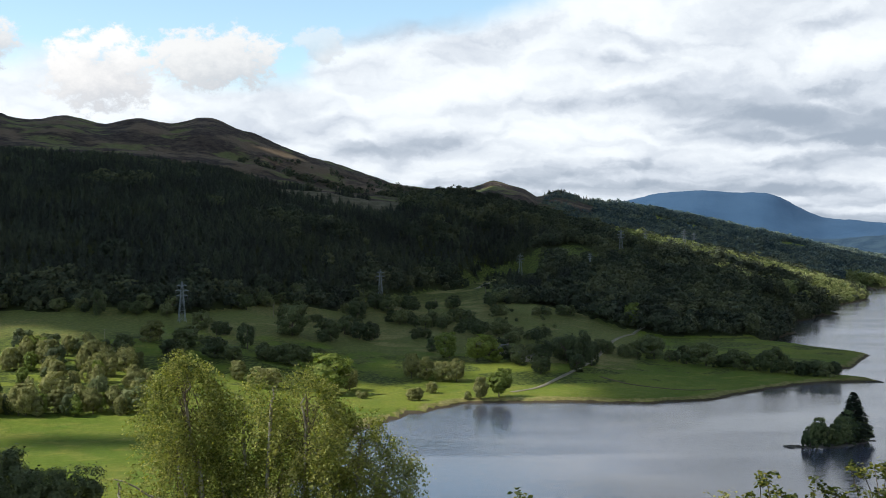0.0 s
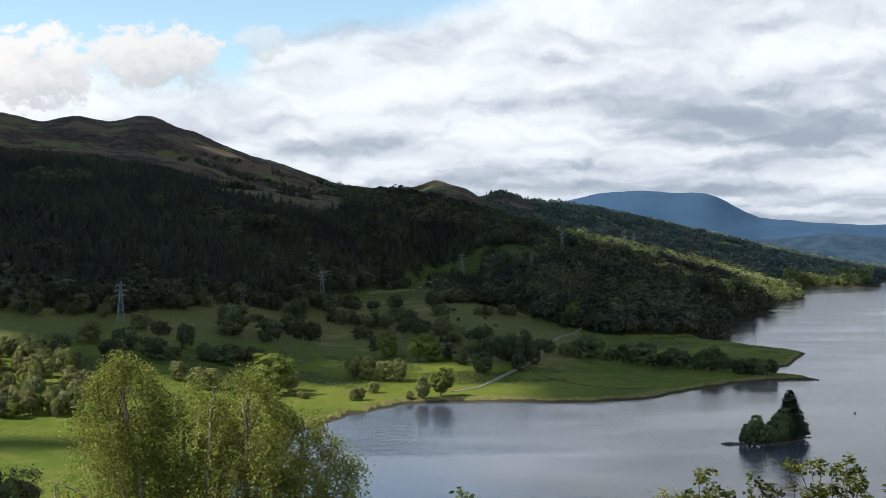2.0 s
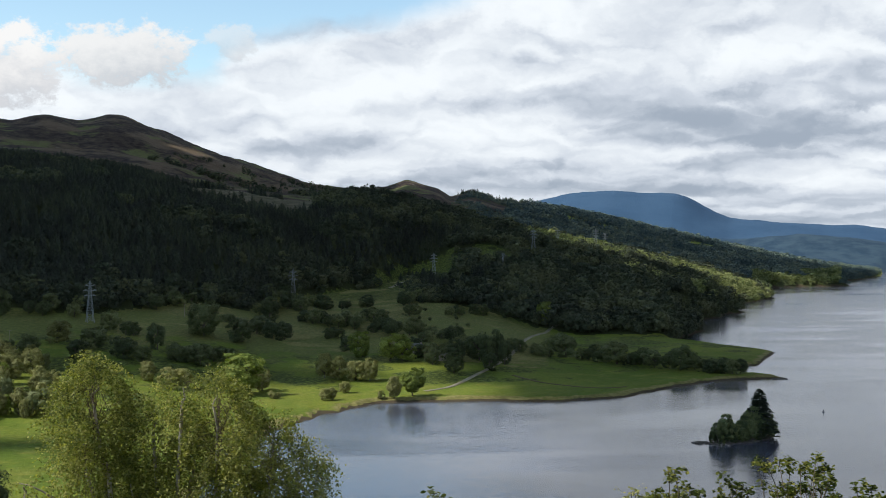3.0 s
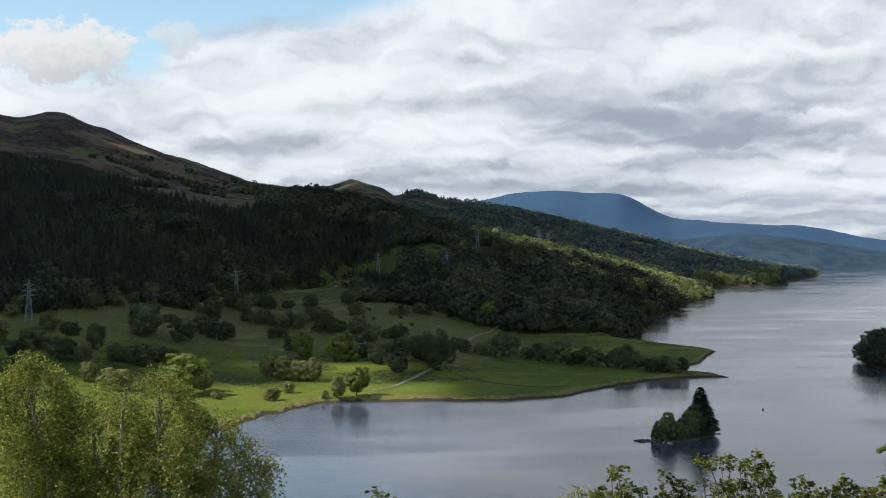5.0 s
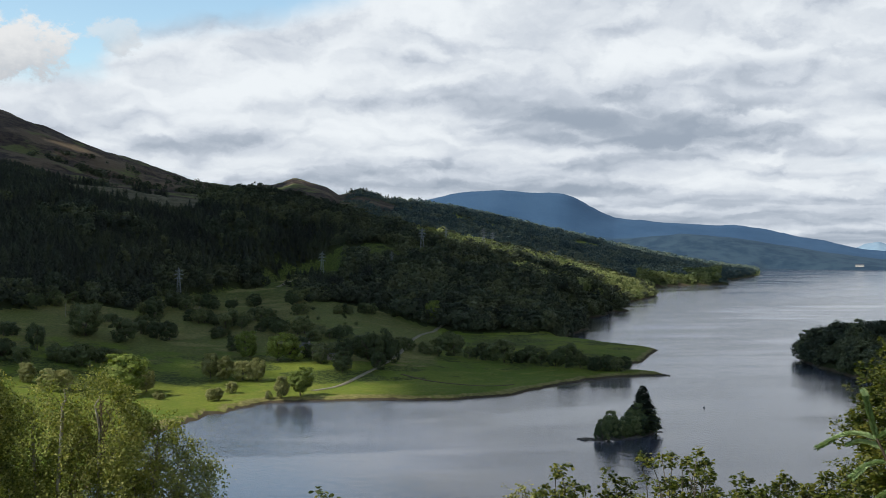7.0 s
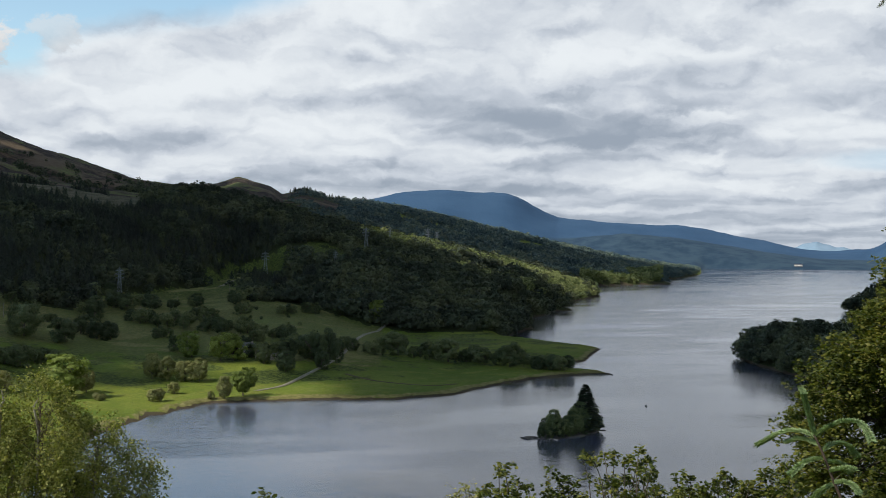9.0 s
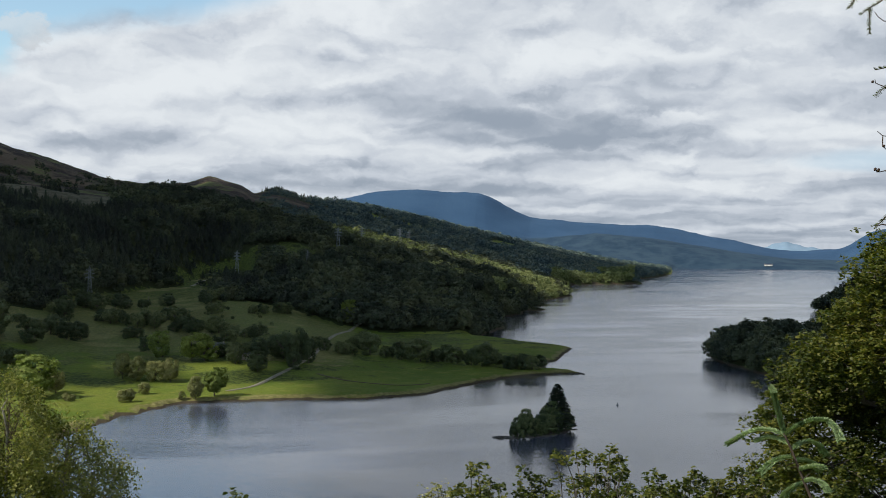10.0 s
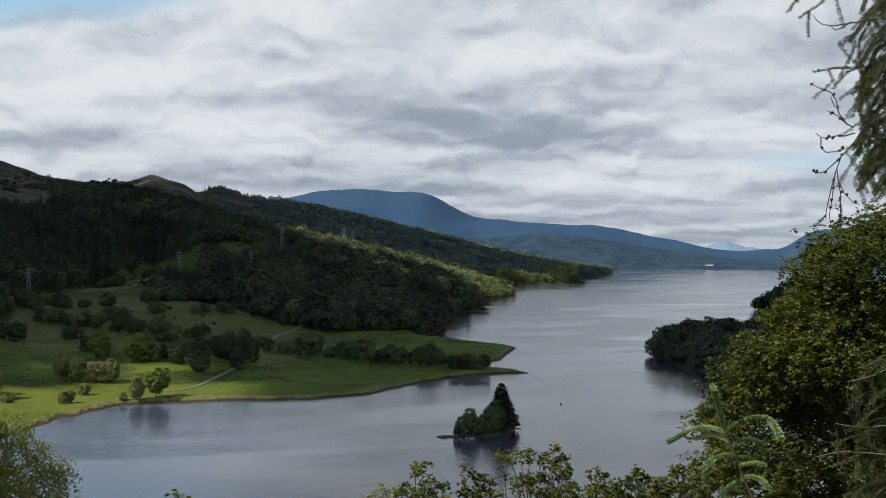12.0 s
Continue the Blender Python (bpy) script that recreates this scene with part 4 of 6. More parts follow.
WILLOWS = [(-4.37, 604, 11.2, 1.06), (-1.49, 646, 13.2, 0.8), (-0.8, 642, 12.8, 1.05), (-0.05, 640, 11.3, 1.12), (0.64, 638, 12.1, 1.04), (-1.3, 574, 6.6, 1.6), (-0.5, 600, 6.1, 1.14), (1.14, 580, 4.0, 1.08), (1.78, 580, 10.8, 0.75), (-13.5, 714, 12.6, 1.32), (-9.5, 612, 10.5, 0.95), (-8.57, 596, 10.5, 1.05), (-7.89, 600, 9.5, 1.1), (-3.82, 580, 3.8, 1.96)]
DARK_UPPER = [(-7.03, 768, 22.8, 1.13), (-5.29, 764, 15.6, 1.25), (-3.63, 796, 14.8, 1.75), (-4.03, 896, 14.9, 1.11), (-4.61, 810, 12.8, 1.25), (-2.6, 962, 12.5, 1.34), (-1.78, 1016, 12.2, 1.44), (-2.33, 904, 9.2, 1.25), (0.5, 1016, 11.3, 1.25), (0.82, 914, 11.9, 1.88), (-0.45, 896, 11.6, 1.34), (2.63, 936, 10.8, 1.4), (2.39, 1038, 11.5, 1.46), (3.24, 786, 9.5, 1.44), (-1.04, 812, 7.5, 1.88), (1.35, 860, 8.8, 2.2), (-5.93, 846, 7.8, 1.5), (4.66, 818, 8.3, 1.7), (3.87, 1072, 11.9, 1.77), (4.66, 956, 8.9, 1.88), (5.72, 982, 10.0, 1.93), (7.29, 994, 12.0, 1.73)]
DARK_HOUSE = [(-0.5, 752, 9.8, 0.98), (3.58, 694, 12.2, 0.92), (4.58, 668, 11.8, 1.12), (6.24, 684, 11.4, 0.97), (5.79, 722, 17.4, 1.06), (6.25, 712, 17.0, 0.6), (6.62, 716, 20.5, 0.52), (6.95, 712, 15.5, 0.62), (7.65, 778, 9.4, 1.15), (4.4, 714, 13.2, 1.56), (5.32, 764, 10.6, 1.42), (3.21, 720, 10.0, 1.5), (2.55, 752, 9.1, 1.73), (7.03, 784, 8.0, 1.59)]
HEDGE = [(9.83, 776, 17.3, 1.2), (8.72, 770, 8.6, 2.19), (10.71, 762, 9.2, 1.63), (11.47, 754, 9.8, 1.52), (12.19, 744, 14.5, 1.37), (13.22, 742, 11.0, 1.41), (13.92, 734, 10.9, 1.25), (14.57, 732, 10.2, 1.25), (15.07, 726, 15.5, 1.14), (15.93, 722, 10.0, 1.58), (16.57, 714, 9.3, 1.43), (17.44, 708, 10.5, 2.03), (12.69, 742, 8.3, 1.56), (9.24, 808, 9.7, 1.73), (11.29, 814, 6.8, 2.2), (16.91, 718, 8.7, 1.63)]
LEFT_UPPER = [(-11.22, 766, 12.4, 1.25), (-10.35, 744, 10.0, 1.38), (-9.11, 706, 16.0, 0.87), (-11.88, 700, 12.0, 1.35), (-12.46, 668, 11.8, 1.51), (-10.6, 670, 13.0, 1.25), (-9.78, 662, 9.2, 1.33), (-8.07, 668, 11.1, 1.46), (-7.18, 666, 13.0, 1.37), (-6.03, 692, 7.7, 1.77), (-14.67, 668, 12.4, 1.19), (-15.83, 654, 11.5, 1.51), (-15.73, 818, 17.4, 0.71), (-16.62, 668, 9.3, 1.25), (-17.83, 706, 7.2, 1.7), (-6.45, 680, 8.2, 1.44), (-7.63, 672, 9.3, 1.42), (-19.02, 726, 6.1, 2.08)]


def plant_pasture():
    rng = np.random.default_rng(8)
    used = set()
    green = [broad_tree("broadleaf_tree", MEADOW_LEAF, 20 + k, "sunlit green broadleaf tree in the pasture", "pasture trees") for k in range(3)]
    willow = [broad_tree("willow_tree", WILLOW_LEAF, 30 + k, "pale grey-green willow in the shore meadow", "meadow willows", spread=0.4) for k in range(4)]
    dark = [broad_tree("oak_tree", DARK_LEAF, 40 + k, "dark rounded oak standing in shaded pasture", "pasture oaks", spread=0.4) for k in range(4)]
    alder = [broad_tree("alder_tree", DARK_LEAF, 50 + k, "dark alder in the row across the headland", "alder row", spread=0.4) for k in range(3)]
    stand(green, MEADOW_GREEN, rng, used)
    stand(willow, WILLOWS, rng, used)
    far = [broad_tree("thorn_tree", DARK_LEAF, 80 + k, "dark thorn scrub on the upper pasture", "hillside scrub", clumps=2400, spread=0.42, clump=1.15) for k in range(3)]
    stand(dark, DARK_UPPER, rng, used)
    stand(dark, DARK_HOUSE, rng, used)
    stand(dark, LEFT_UPPER, rng, used)
    stand(alder, HEDGE, rng, used)
    # the copse on the left: willows and birches, close together
    rows = [(rng.uniform(-20.8, -13.6), rng.uniform(545, 668), rng.uniform(8, 15), rng.uniform(0.6, 1.0)) for _ in range(66)]
    rows = [q for q in rows if wobble(np.array(q[1] * math.sin(radians(q[0]))), np.array(q[1]), 70, 2, 5.0) > -0.35]
    rows += [(-20.6 + 0.36 * k + rng.uniform(-0.1, 0.1), 527 + rng.uniform(-5, 9), rng.uniform(8, 13.5), rng.uniform(0.7, 1.1)) for k in range(19)]
    stand(willow[:3] + green[:1] + willow[2:] + dark[:1], rows, rng, used)
    # scrub along the foot of the wood
    rows = [(rng.uniform(-21, -3), 0, rng.uniform(7, 12), rng.uniform(0.9, 1.3)) for _ in range(24)]
    rows = [(b, float(line(PASTURE, np.array([b]), 1)[0]) + rng.uniform(-22, 14), h, w) for b, _, h, w in rows]
    stand(far, rows, rng, used)
    # belts of thorn and oak across the upper pasture
    rows = []
    for b0, d0, b1, d1, n, h in ((-2.3, 905, 2.9, 822, 15, 10.5), (-4.6, 905, -2.6, 1000, 7, 12), (-2.2, 985, 0.6, 1010, 5, 9), (2.1, 1010, 3.2, 1040, 4, 10), (3.2, 822, 5.2, 800, 4, 8.5)):
        for k in range(n):
            u = (k + rng.uniform(0.1, 0.9)) / n
            rows.append((b0 + (b1 - b0) * u, d0 + (d1 - d0) * u + rng.uniform(-12, 12), h * rng.uniform(0.65, 1.15), rng.uniform(0.95, 1.3)))
    rows += [(rng.uniform(2.0, 8.0), rng.uniform(870, 1000), rng.uniform(1.5, 3.2), rng.uniform(1.0, 1.3)) for _ in range(12)]
    stand(far, rows, rng, used)
    # great oaks below the viewpoint
    big = broad_tree("oak_tree", DARK_LEAF, 61, "large dark oak at the edge of the lower field", "lower field oaks", lobes=150, clumps=24000, spread=0.42, clump=0.42)
    stand([big], [(-19.6, 292, 27, 1.0), (-17.5, 286, 23.5, 0.95), (-20.6, 272, 24, 1.0), (-18.6, 262, 20, 1.05)], rng, used)


plant_pasture()


# ---- islet ----
def build_islet():
    rng = np.random.default_rng(12)
    c = spot(17.92, 0, 481)
    a = np.linspace(0, 2 * np.pi, 40, endpoint=False)
    rings = [(1.0, -1.2), (0.97, -0.1), (0.9, 0.25), (0.6, 0.7), (0.25, 1.0)]
    vs = []
    for s, z in rings:
        wob = 1 + 0.12 * np.sin(3 * a + 1) + 0.07 * np.sin(7 * a)
        vs.append(np.stack([15.0 * s * wob * np.cos(a), 5.6 * s * wob * np.sin(a), z + 0.25 * rng.random(40)], -1))
    faces = [(k * 40 + j, k * 40 + (j + 1) % 40, k * 40 + 40 + (j + 1) % 40, k * 40 + 40 + j) for k in range(4) for j in range(40)]
    verts = np.concatenate(vs)
    isl = new("islet", mesh_np("islet", verts, faces, ROCK, smooth=True))
    isl.matrix_world = pose(c[0], c[1], 0, 0, 0, 27)
    tagged(isl, "small rocky islet in the loch, overgrown with trees", "islet", kind="structure")
    fir = fir_tree("fir_tree", 5, "dark pointed fir on the islet", "islet trees")
    p = spot(18.62, 0, 487)
    fir.matrix_basis = pose(p[0], p[1], 0.9)
    fir.scale = (23, 23, 18.4)
    trees = [broad_tree("islet_tree", ISLET_LEAF, 70 + k, "dark dense broadleaf tree on the rocky islet", "islet trees", lobes=60, clumps=7800, spread=0.4, clump=0.72) for k in range(2)]
    for k, (b, d, h, w) in enumerate([(17.08, 472, 11.6, 0.8), (18.3, 484, 12.8, 0.8), (16.78, 471, 8.0, 0.9), (17.36, 473, 9.0, 0.85), (17.62, 477, 7.0, 1.0), (17.86, 480, 9.5, 0.85), (18.08, 481, 11.0, 0.85), (18.55, 483, 10.5, 0.95), (18.8, 488, 11.2, 0.75), (19.0, 491, 9.5, 0.75), (19.16, 493, 6.0, 0.85), (16.55, 471, 4.0, 1.1), (18.3, 479, 7.5, 1.0), (17.9, 476, 5.5, 1.1)]):
        q = spot(b, 0, d)
        m = pose(q[0], q[1], 0.3 - 0.05 * h, 0, 0, 77 * k)
        ob = trees[k] if k < 2 else copy_thing(trees[k % 2], m)
        ob.matrix_basis = m
        ob.scale = (h * w, h * w, h)
    # the stones that run out from it and lie along the shores
    for k in range(30):
        if k < 14:
            s = spot(15.75 + 0.075 * k + rng.uniform(-0.03, 0.03), 0, 471 + rng.uniform(-2, 2))
            size = rng.uniform(0.5, 1.3)
        elif k < 18:
            s = spot(19.25 + 0.06 * (k - 14), 0, 494 + rng.uniform(-1, 1))
            size = rng.uniform(0.4, 0.8)
        else:
            s = spot(19.2 + 0.055 * (k - 18), 0, 705 + rng.uniform(-2, 2))
            size = rng.uniform(0.5, 1.1)
        bm = bmesh.new()
        bmesh.ops.create_icosphere(bm, subdivisions=2, radius=1.0)
        for v in bm.verts:
            v.co *= 1 + 0.22 * noise.noise(v.co * 1.3 + Vector((k, 0, 0)))
            v.co.z *= 0.45
        ob = new("rock", mesh_bm("rock", bm, ROCK))
        ob.location, ob.scale, ob.rotation_euler = (s[0], s[1], 0.0), (size * 1.7, size, size), (0, 0, rng.uniform(0, 3))
        tagged(ob, "low grey rock at the water's edge", "rock", "shore rocks")


build_islet()


def build_buoy():
    p = spot(21.4, 0, 572)
    t = thing("marker_buoy", (p[0], p[1], 0), "small dark marker buoy floating on the loch", "buoy")
    bm = bmesh.new()
    bmesh.ops.create_uvsphere(bm, u_segments=12, v_segments=8, radius=0.55)
    part("float", mesh_bm("float", bm, SLATE), t)
    part("mast", mesh_np("mast", *tubes([([(0, 0, 0.4), (0, 0, 1.5)], 0.1, 0.06)], 6), SLATE), t)


build_buoy()


# ---- pylons ----
def build_pylon(label="grey steel lattice pylon with three pairs of arms"):
    """26 m lattice tower: legs, lattice, three crossarms, insulators."""
    t = thing("pylon", (0, 0, 0), label, "pylon", "power line")

    def width(z):
        return 2.1 * (1 - z / 26) ** 1.1 + 0.42 if z < 17 else 0.95 - 0.05 * (z - 17)
    levels = [0, 4, 7.5, 10.5, 13, 15, 17, 19, 21, 23, 25]
    for sx, sy in ((-1, -1), (1, -1), (1, 1), (-1, 1)):
        part("leg", mesh_np("leg", *tubes([([(sx * width(z) / 1.0 * 0.9, sy * width(z) * 0.9, z) for z in levels] + [(0, 0, 26.5)], 0.15, 0.1)], 4), STEEL), t)
    paths = []
    for z0, z1 in zip(levels[:-1], levels[1:]):
        a, b = width(z0) * 0.9, width(z1) * 0.9
        for (x0, y0), (x1, y1) in (((-1, -1), (1, -1)), ((1, -1), (1, 1)), ((1, 1), (-1, 1)), ((-1, 1), (-1, -1))):
            paths.append(([(x0 * a, y0 * a, z0), (x1 * b, y1 * b, z1)], 0.06, 0.06))
            paths.append(([(x1 * a, y1 * a, z0), (x0 * b, y0 * b, z1)], 0.06, 0.06))
            paths.append(([(x0 * b, y0 * b, z1), (x1 * b, y1 * b, z1)], 0.05, 0.05))
    part("lattice", mesh_np("lattice", *tubes(paths, 4), STEEL), t)
    for z, reach in ((16.6, 3.5), (19.8, 4.3), (23.0, 3.2)):
        w = 0.8
        arm = []
        for s in (-1, 1):
            arm += [([(s * w, -0.7, z), (s * reach, 0, z + 0.5)], 0.16, 0.13), ([(s * w, 0.7, z), (s * reach, 0, z + 0.5)], 0.16, 0.13), ([(s * w, 0, z + 1.5), (s * reach, 0, z + 0.5)], 0.16, 0.13)]
        arm += [([(-reach, 0, z + 0.5), (0, 0, z + 0.45), (reach, 0, z + 0.5)], 0.1, 0.1)]
        part("crossarm", mesh_np("crossarm", *tubes(arm, 4), STEEL), t)
        for s in (-1, 1):
            part("insulator", mesh_np("insulator", *tubes([([(s * reach, 0, z + 0.45), (s * reach, 0, z - 1.5)], 0.12, 0.12)], 5), SLATE), t, "brown string of insulator discs")
    return t


def place_pylons():
    rows = [(-12.08, 794, 1.0), (-2.94, 1070, 1.0), (3.63, 1290, 1.0), (6.87, 1210, 0.6), (8.3, 1330, 1.0), (9.42, 1450, 0.9), (11.19, 1640, 1.0), (11.62, 1720, 1.0)]
    first = build_pylon()
    for k, (b, d, s) in enumerate(rows):
        p = on_ground(b, d)
        m = pose(p.x, p.y, p.z - 0.3, 0, 0, -b + 12)
        ob = first if k == 0 else copy_thing(first, m)
        ob.matrix_basis = m
        ob.scale = (s, s, s)
    # wooden poles of the local line
    pole = thing("utility_pole", (0, 0, 0), "pale wooden pole carrying the local wires", "utility pole", "local line")
    part("post", mesh_np("post", *tubes([([(0, 0, -0.5), (0, 0, 9)], 0.17, 0.13)], 6), FENCE_WOOD), pole)
    part("crossbar", mesh_np("crossbar", *tubes([([(-1.1, 0, 8.6), (1.1, 0, 8.6)], 0.07, 0.07)], 4), FENCE_WOOD), pole)
    for k, (b, d) in enumerate([(-15.5, 700), (-7.9, 840), (-0.35, 1010), (-2.0, 930), (2.0, 1100)]):
        p = on_ground(b, d)
        m = pose(p.x, p.y, p.z, 0, 0, 20)
        ob = pole if k == 0 else copy_thing(pole, m)
        ob.matrix_basis = m


place_pylons()


# ---- track, drain, farm ----
def ribbon(name, keys, width, mat, label, category, lift=0.25):
    """A strip laid over the ground along (bearing, distance) points."""
    pts = np.array([on_ground(b, d)[:2] for b, d in keys])
    s = np.concatenate([[0], np.cumsum(np.linalg.norm(np.diff(pts, axis=0), axis=1))])
    u = np.arange(0, s[-1], 4.0)
    p = np.stack([np.interp(u, s, pts[:, 0]), np.interp(u, s, pts[:, 1])], -1)
    p = np.stack([np.convolve(np.pad(p[:, c], 3, "edge"), np.ones(7) / 7, "valid") for c in (0, 1)], -1)
    d = np.gradient(p, axis=0)
    d /= np.linalg.norm(d, axis=1, keepdims=True)
    side = np.stack([-d[:, 1], d[:, 0]], -1) * width / 2
    rows = [p - side, p - side * 0.9, p + side * 0.9, p + side]
    v = []
    for k, q in enumerate(rows):
        z = land(q[:, 0], q[:, 1])[0]
        v.append(np.stack([q[:, 0], q[:, 1], z + (lift if k in (1, 2) else -0.2)], -1))
    n = len(p)
    f = [(r * n + i, r * n + i + 1, (r + 1) * n + i + 1, (r + 1) * n + i) for r in range(3) for i in range(n - 1)]
    return tagged(new(name, mesh_np(name, np.concatenate(v), f, mat, smooth=True)), label, category, kind="structure")


ribbon("road", [(3.0, 600), (3.6, 608), (4.2, 618), (4.8, 632), (5.98, 680), (6.6, 710), (7.3, 764), (7.9, 856), (8.4, 905), (9.0, 946), (9.6, 985)], 2.6, GRAVEL, "pale gravel farm track through the pasture", "track")
ribbon("ditch", [(7.2, 672), (8.5, 648), (10.0, 632), (11.5, 622), (13.0, 640)], 2.6, PEAT, "brown drainage ditch across the meadow", "ditch", 0.12)
ribbon("path", [(1.5, 1192), (1.85, 1212), (2.2, 1238), (2.55, 1250), (3.0, 1256)], 5.0, GRAVEL, "bare earth path at the edge of the wood", "path")


def box(bm, x0, x1, y0, y1, z0, z1):
    q = [bm.verts.new(c) for c in ((x0, y0, z0), (x1, y0, z0), (x1, y1, z0), (x0, y1, z0), (x0, y0, z1), (x1, y0, z1), (x1, y1, z1), (x0, y1, z1))]
    for f in ((3, 2, 1, 0), (4, 5, 6, 7), (0, 1, 5, 4), (1, 2, 6, 5), (2, 3, 7, 6), (3, 0, 4, 7)):
        bm.faces.new([q[k] for k in f])


def build_house(place, turn, length, deep, eaves, label, walls):
    t = thing("farmhouse", place, label, "house")
    t.rotation_euler = (0, 0, radians(turn))
    hl, hd, top = length / 2, deep / 2, eaves + deep * 0.42
    bm = bmesh.new()
    box(bm, -hl, hl, -hd, hd, -1.0, eaves)
    for s in (-1, 1):
        bm.faces.new([bm.verts.new(c) for c in ((s * hl, -hd, eaves), (s * hl, hd, eaves), (s * hl, 0, top))])
    part("wall", mesh_bm("wall", bm, walls), t)
    bm = bmesh.new()
    for s in (-1, 1):
        a = [bm.verts.new(c) for c in ((-hl - 0.3, s * (hd + 0.4), eaves - 0.15), (hl + 0.3, s * (hd + 0.4), eaves - 0.15), (hl + 0.3, 0, top + 0.15), (-hl - 0.3, 0, top + 0.15))]
        b = [bm.verts.new(v.co + Vector((0, 0, 0.2))) for v in a]
        bm.faces.new(a)
        bm.faces.new(b)
        for k in range(4):
            bm.faces.new([a[k], a[(k + 1) % 4], b[(k + 1) % 4], b[k]])
    roof = part("roof", mesh_bm("roof", bm, SLATE), t, "grey slate roof")
    for s in (-1, 1):
        bm = bmesh.new()
        box(bm, s * (hl - 0.5) - 0.4, s * (hl - 0.5) + 0.4, -0.35, 0.35, top - 0.3, top + 1.1)
        part("chimney", mesh_bm("chimney", bm, walls), roof)
    count = max(2, int(length / 3.5))
    for side in (-1, 1):
        for k in range(count):
            x = -hl + (k + 0.5) * length / count
            bm = bmesh.new()
            y = side * hd
            box(bm, x - 0.5, x + 0.5, min(y, y + side * 0.06), max(y, y + side * 0.06), 0.9, 2.2)
            part("window", mesh_bm("window", bm, GLASS_DARK), t)
    return t


build_house(on_ground(3.75, 712), 12, 13, 6.5, 3.6, "grey stone farmhouse with a slate roof among trees", STONE_WALL)
build_house(on_ground(2.75, 742), -25, 9, 5.5, 3.0, "small grey stone cottage half hidden by trees", STONE_WALL)
build_house(on_ground(28.15, 3870), -28, 24, 6, 2.6, "white hotel building on the far shore", WHITEWASH)


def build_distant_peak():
    """Hills beyond the head of the loch, their colour paled to stand for haze."""
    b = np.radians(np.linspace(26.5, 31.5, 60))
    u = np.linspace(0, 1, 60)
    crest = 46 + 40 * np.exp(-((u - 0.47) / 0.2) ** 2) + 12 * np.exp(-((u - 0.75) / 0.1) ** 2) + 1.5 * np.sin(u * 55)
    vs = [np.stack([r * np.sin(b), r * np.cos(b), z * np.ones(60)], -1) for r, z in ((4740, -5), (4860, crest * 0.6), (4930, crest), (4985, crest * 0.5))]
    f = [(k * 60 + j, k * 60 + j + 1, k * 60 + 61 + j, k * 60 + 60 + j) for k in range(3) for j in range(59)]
    tagged(new("backdrop", mesh_np("backdrop", np.concatenate(vs), f, HAZY_HILL, smooth=True)), "hills far beyond the head of the loch, coloured pale blue for haze", "hills", kind="structure")


build_distant_peak()


# ---- trees and shrubs below the viewpoint ----
def twig_leaves(rng, starts, ways, length, per, shape, size, droop, jitter):
    """Leaves along short twigs that start at starts and hang by droop."""
    n = len(starts)
    s = np.tile(np.linspace(0.15, 1.0, per), n)[:, None]
    p0, w = np.repeat(starts, per, 0), np.repeat(ways, per, 0)
    ln = np.repeat(length * rng.uniform(0.6, 1.3, n), per)[:, None]
    p = p0 + w * ln * s - np.array([0, 0, 1.0]) * droop * ln * s**2 + jitter * rng.normal(size=p0.shape)
    return scatter(*shape, p, size * rng.uniform(0.65, 1.25, len(p)), turns(len(p), rng, 0.35))


def arc(a, b, sag=0.0, k=7, rng=None, wob=0.0):
    t = np.linspace(0, 1, k)[:, None]
    p = np.asarray(a) * (1 - t) + np.asarray(b) * t + np.array([0, 0, 1.0]) * sag * 4 * t * (1 - t)
    if rng is not None:
        p[1:-1] += wob * rng.normal(size=(k - 2, 3))
    return p


def joined(ob):
    return tagged(ob, kind="stuff")


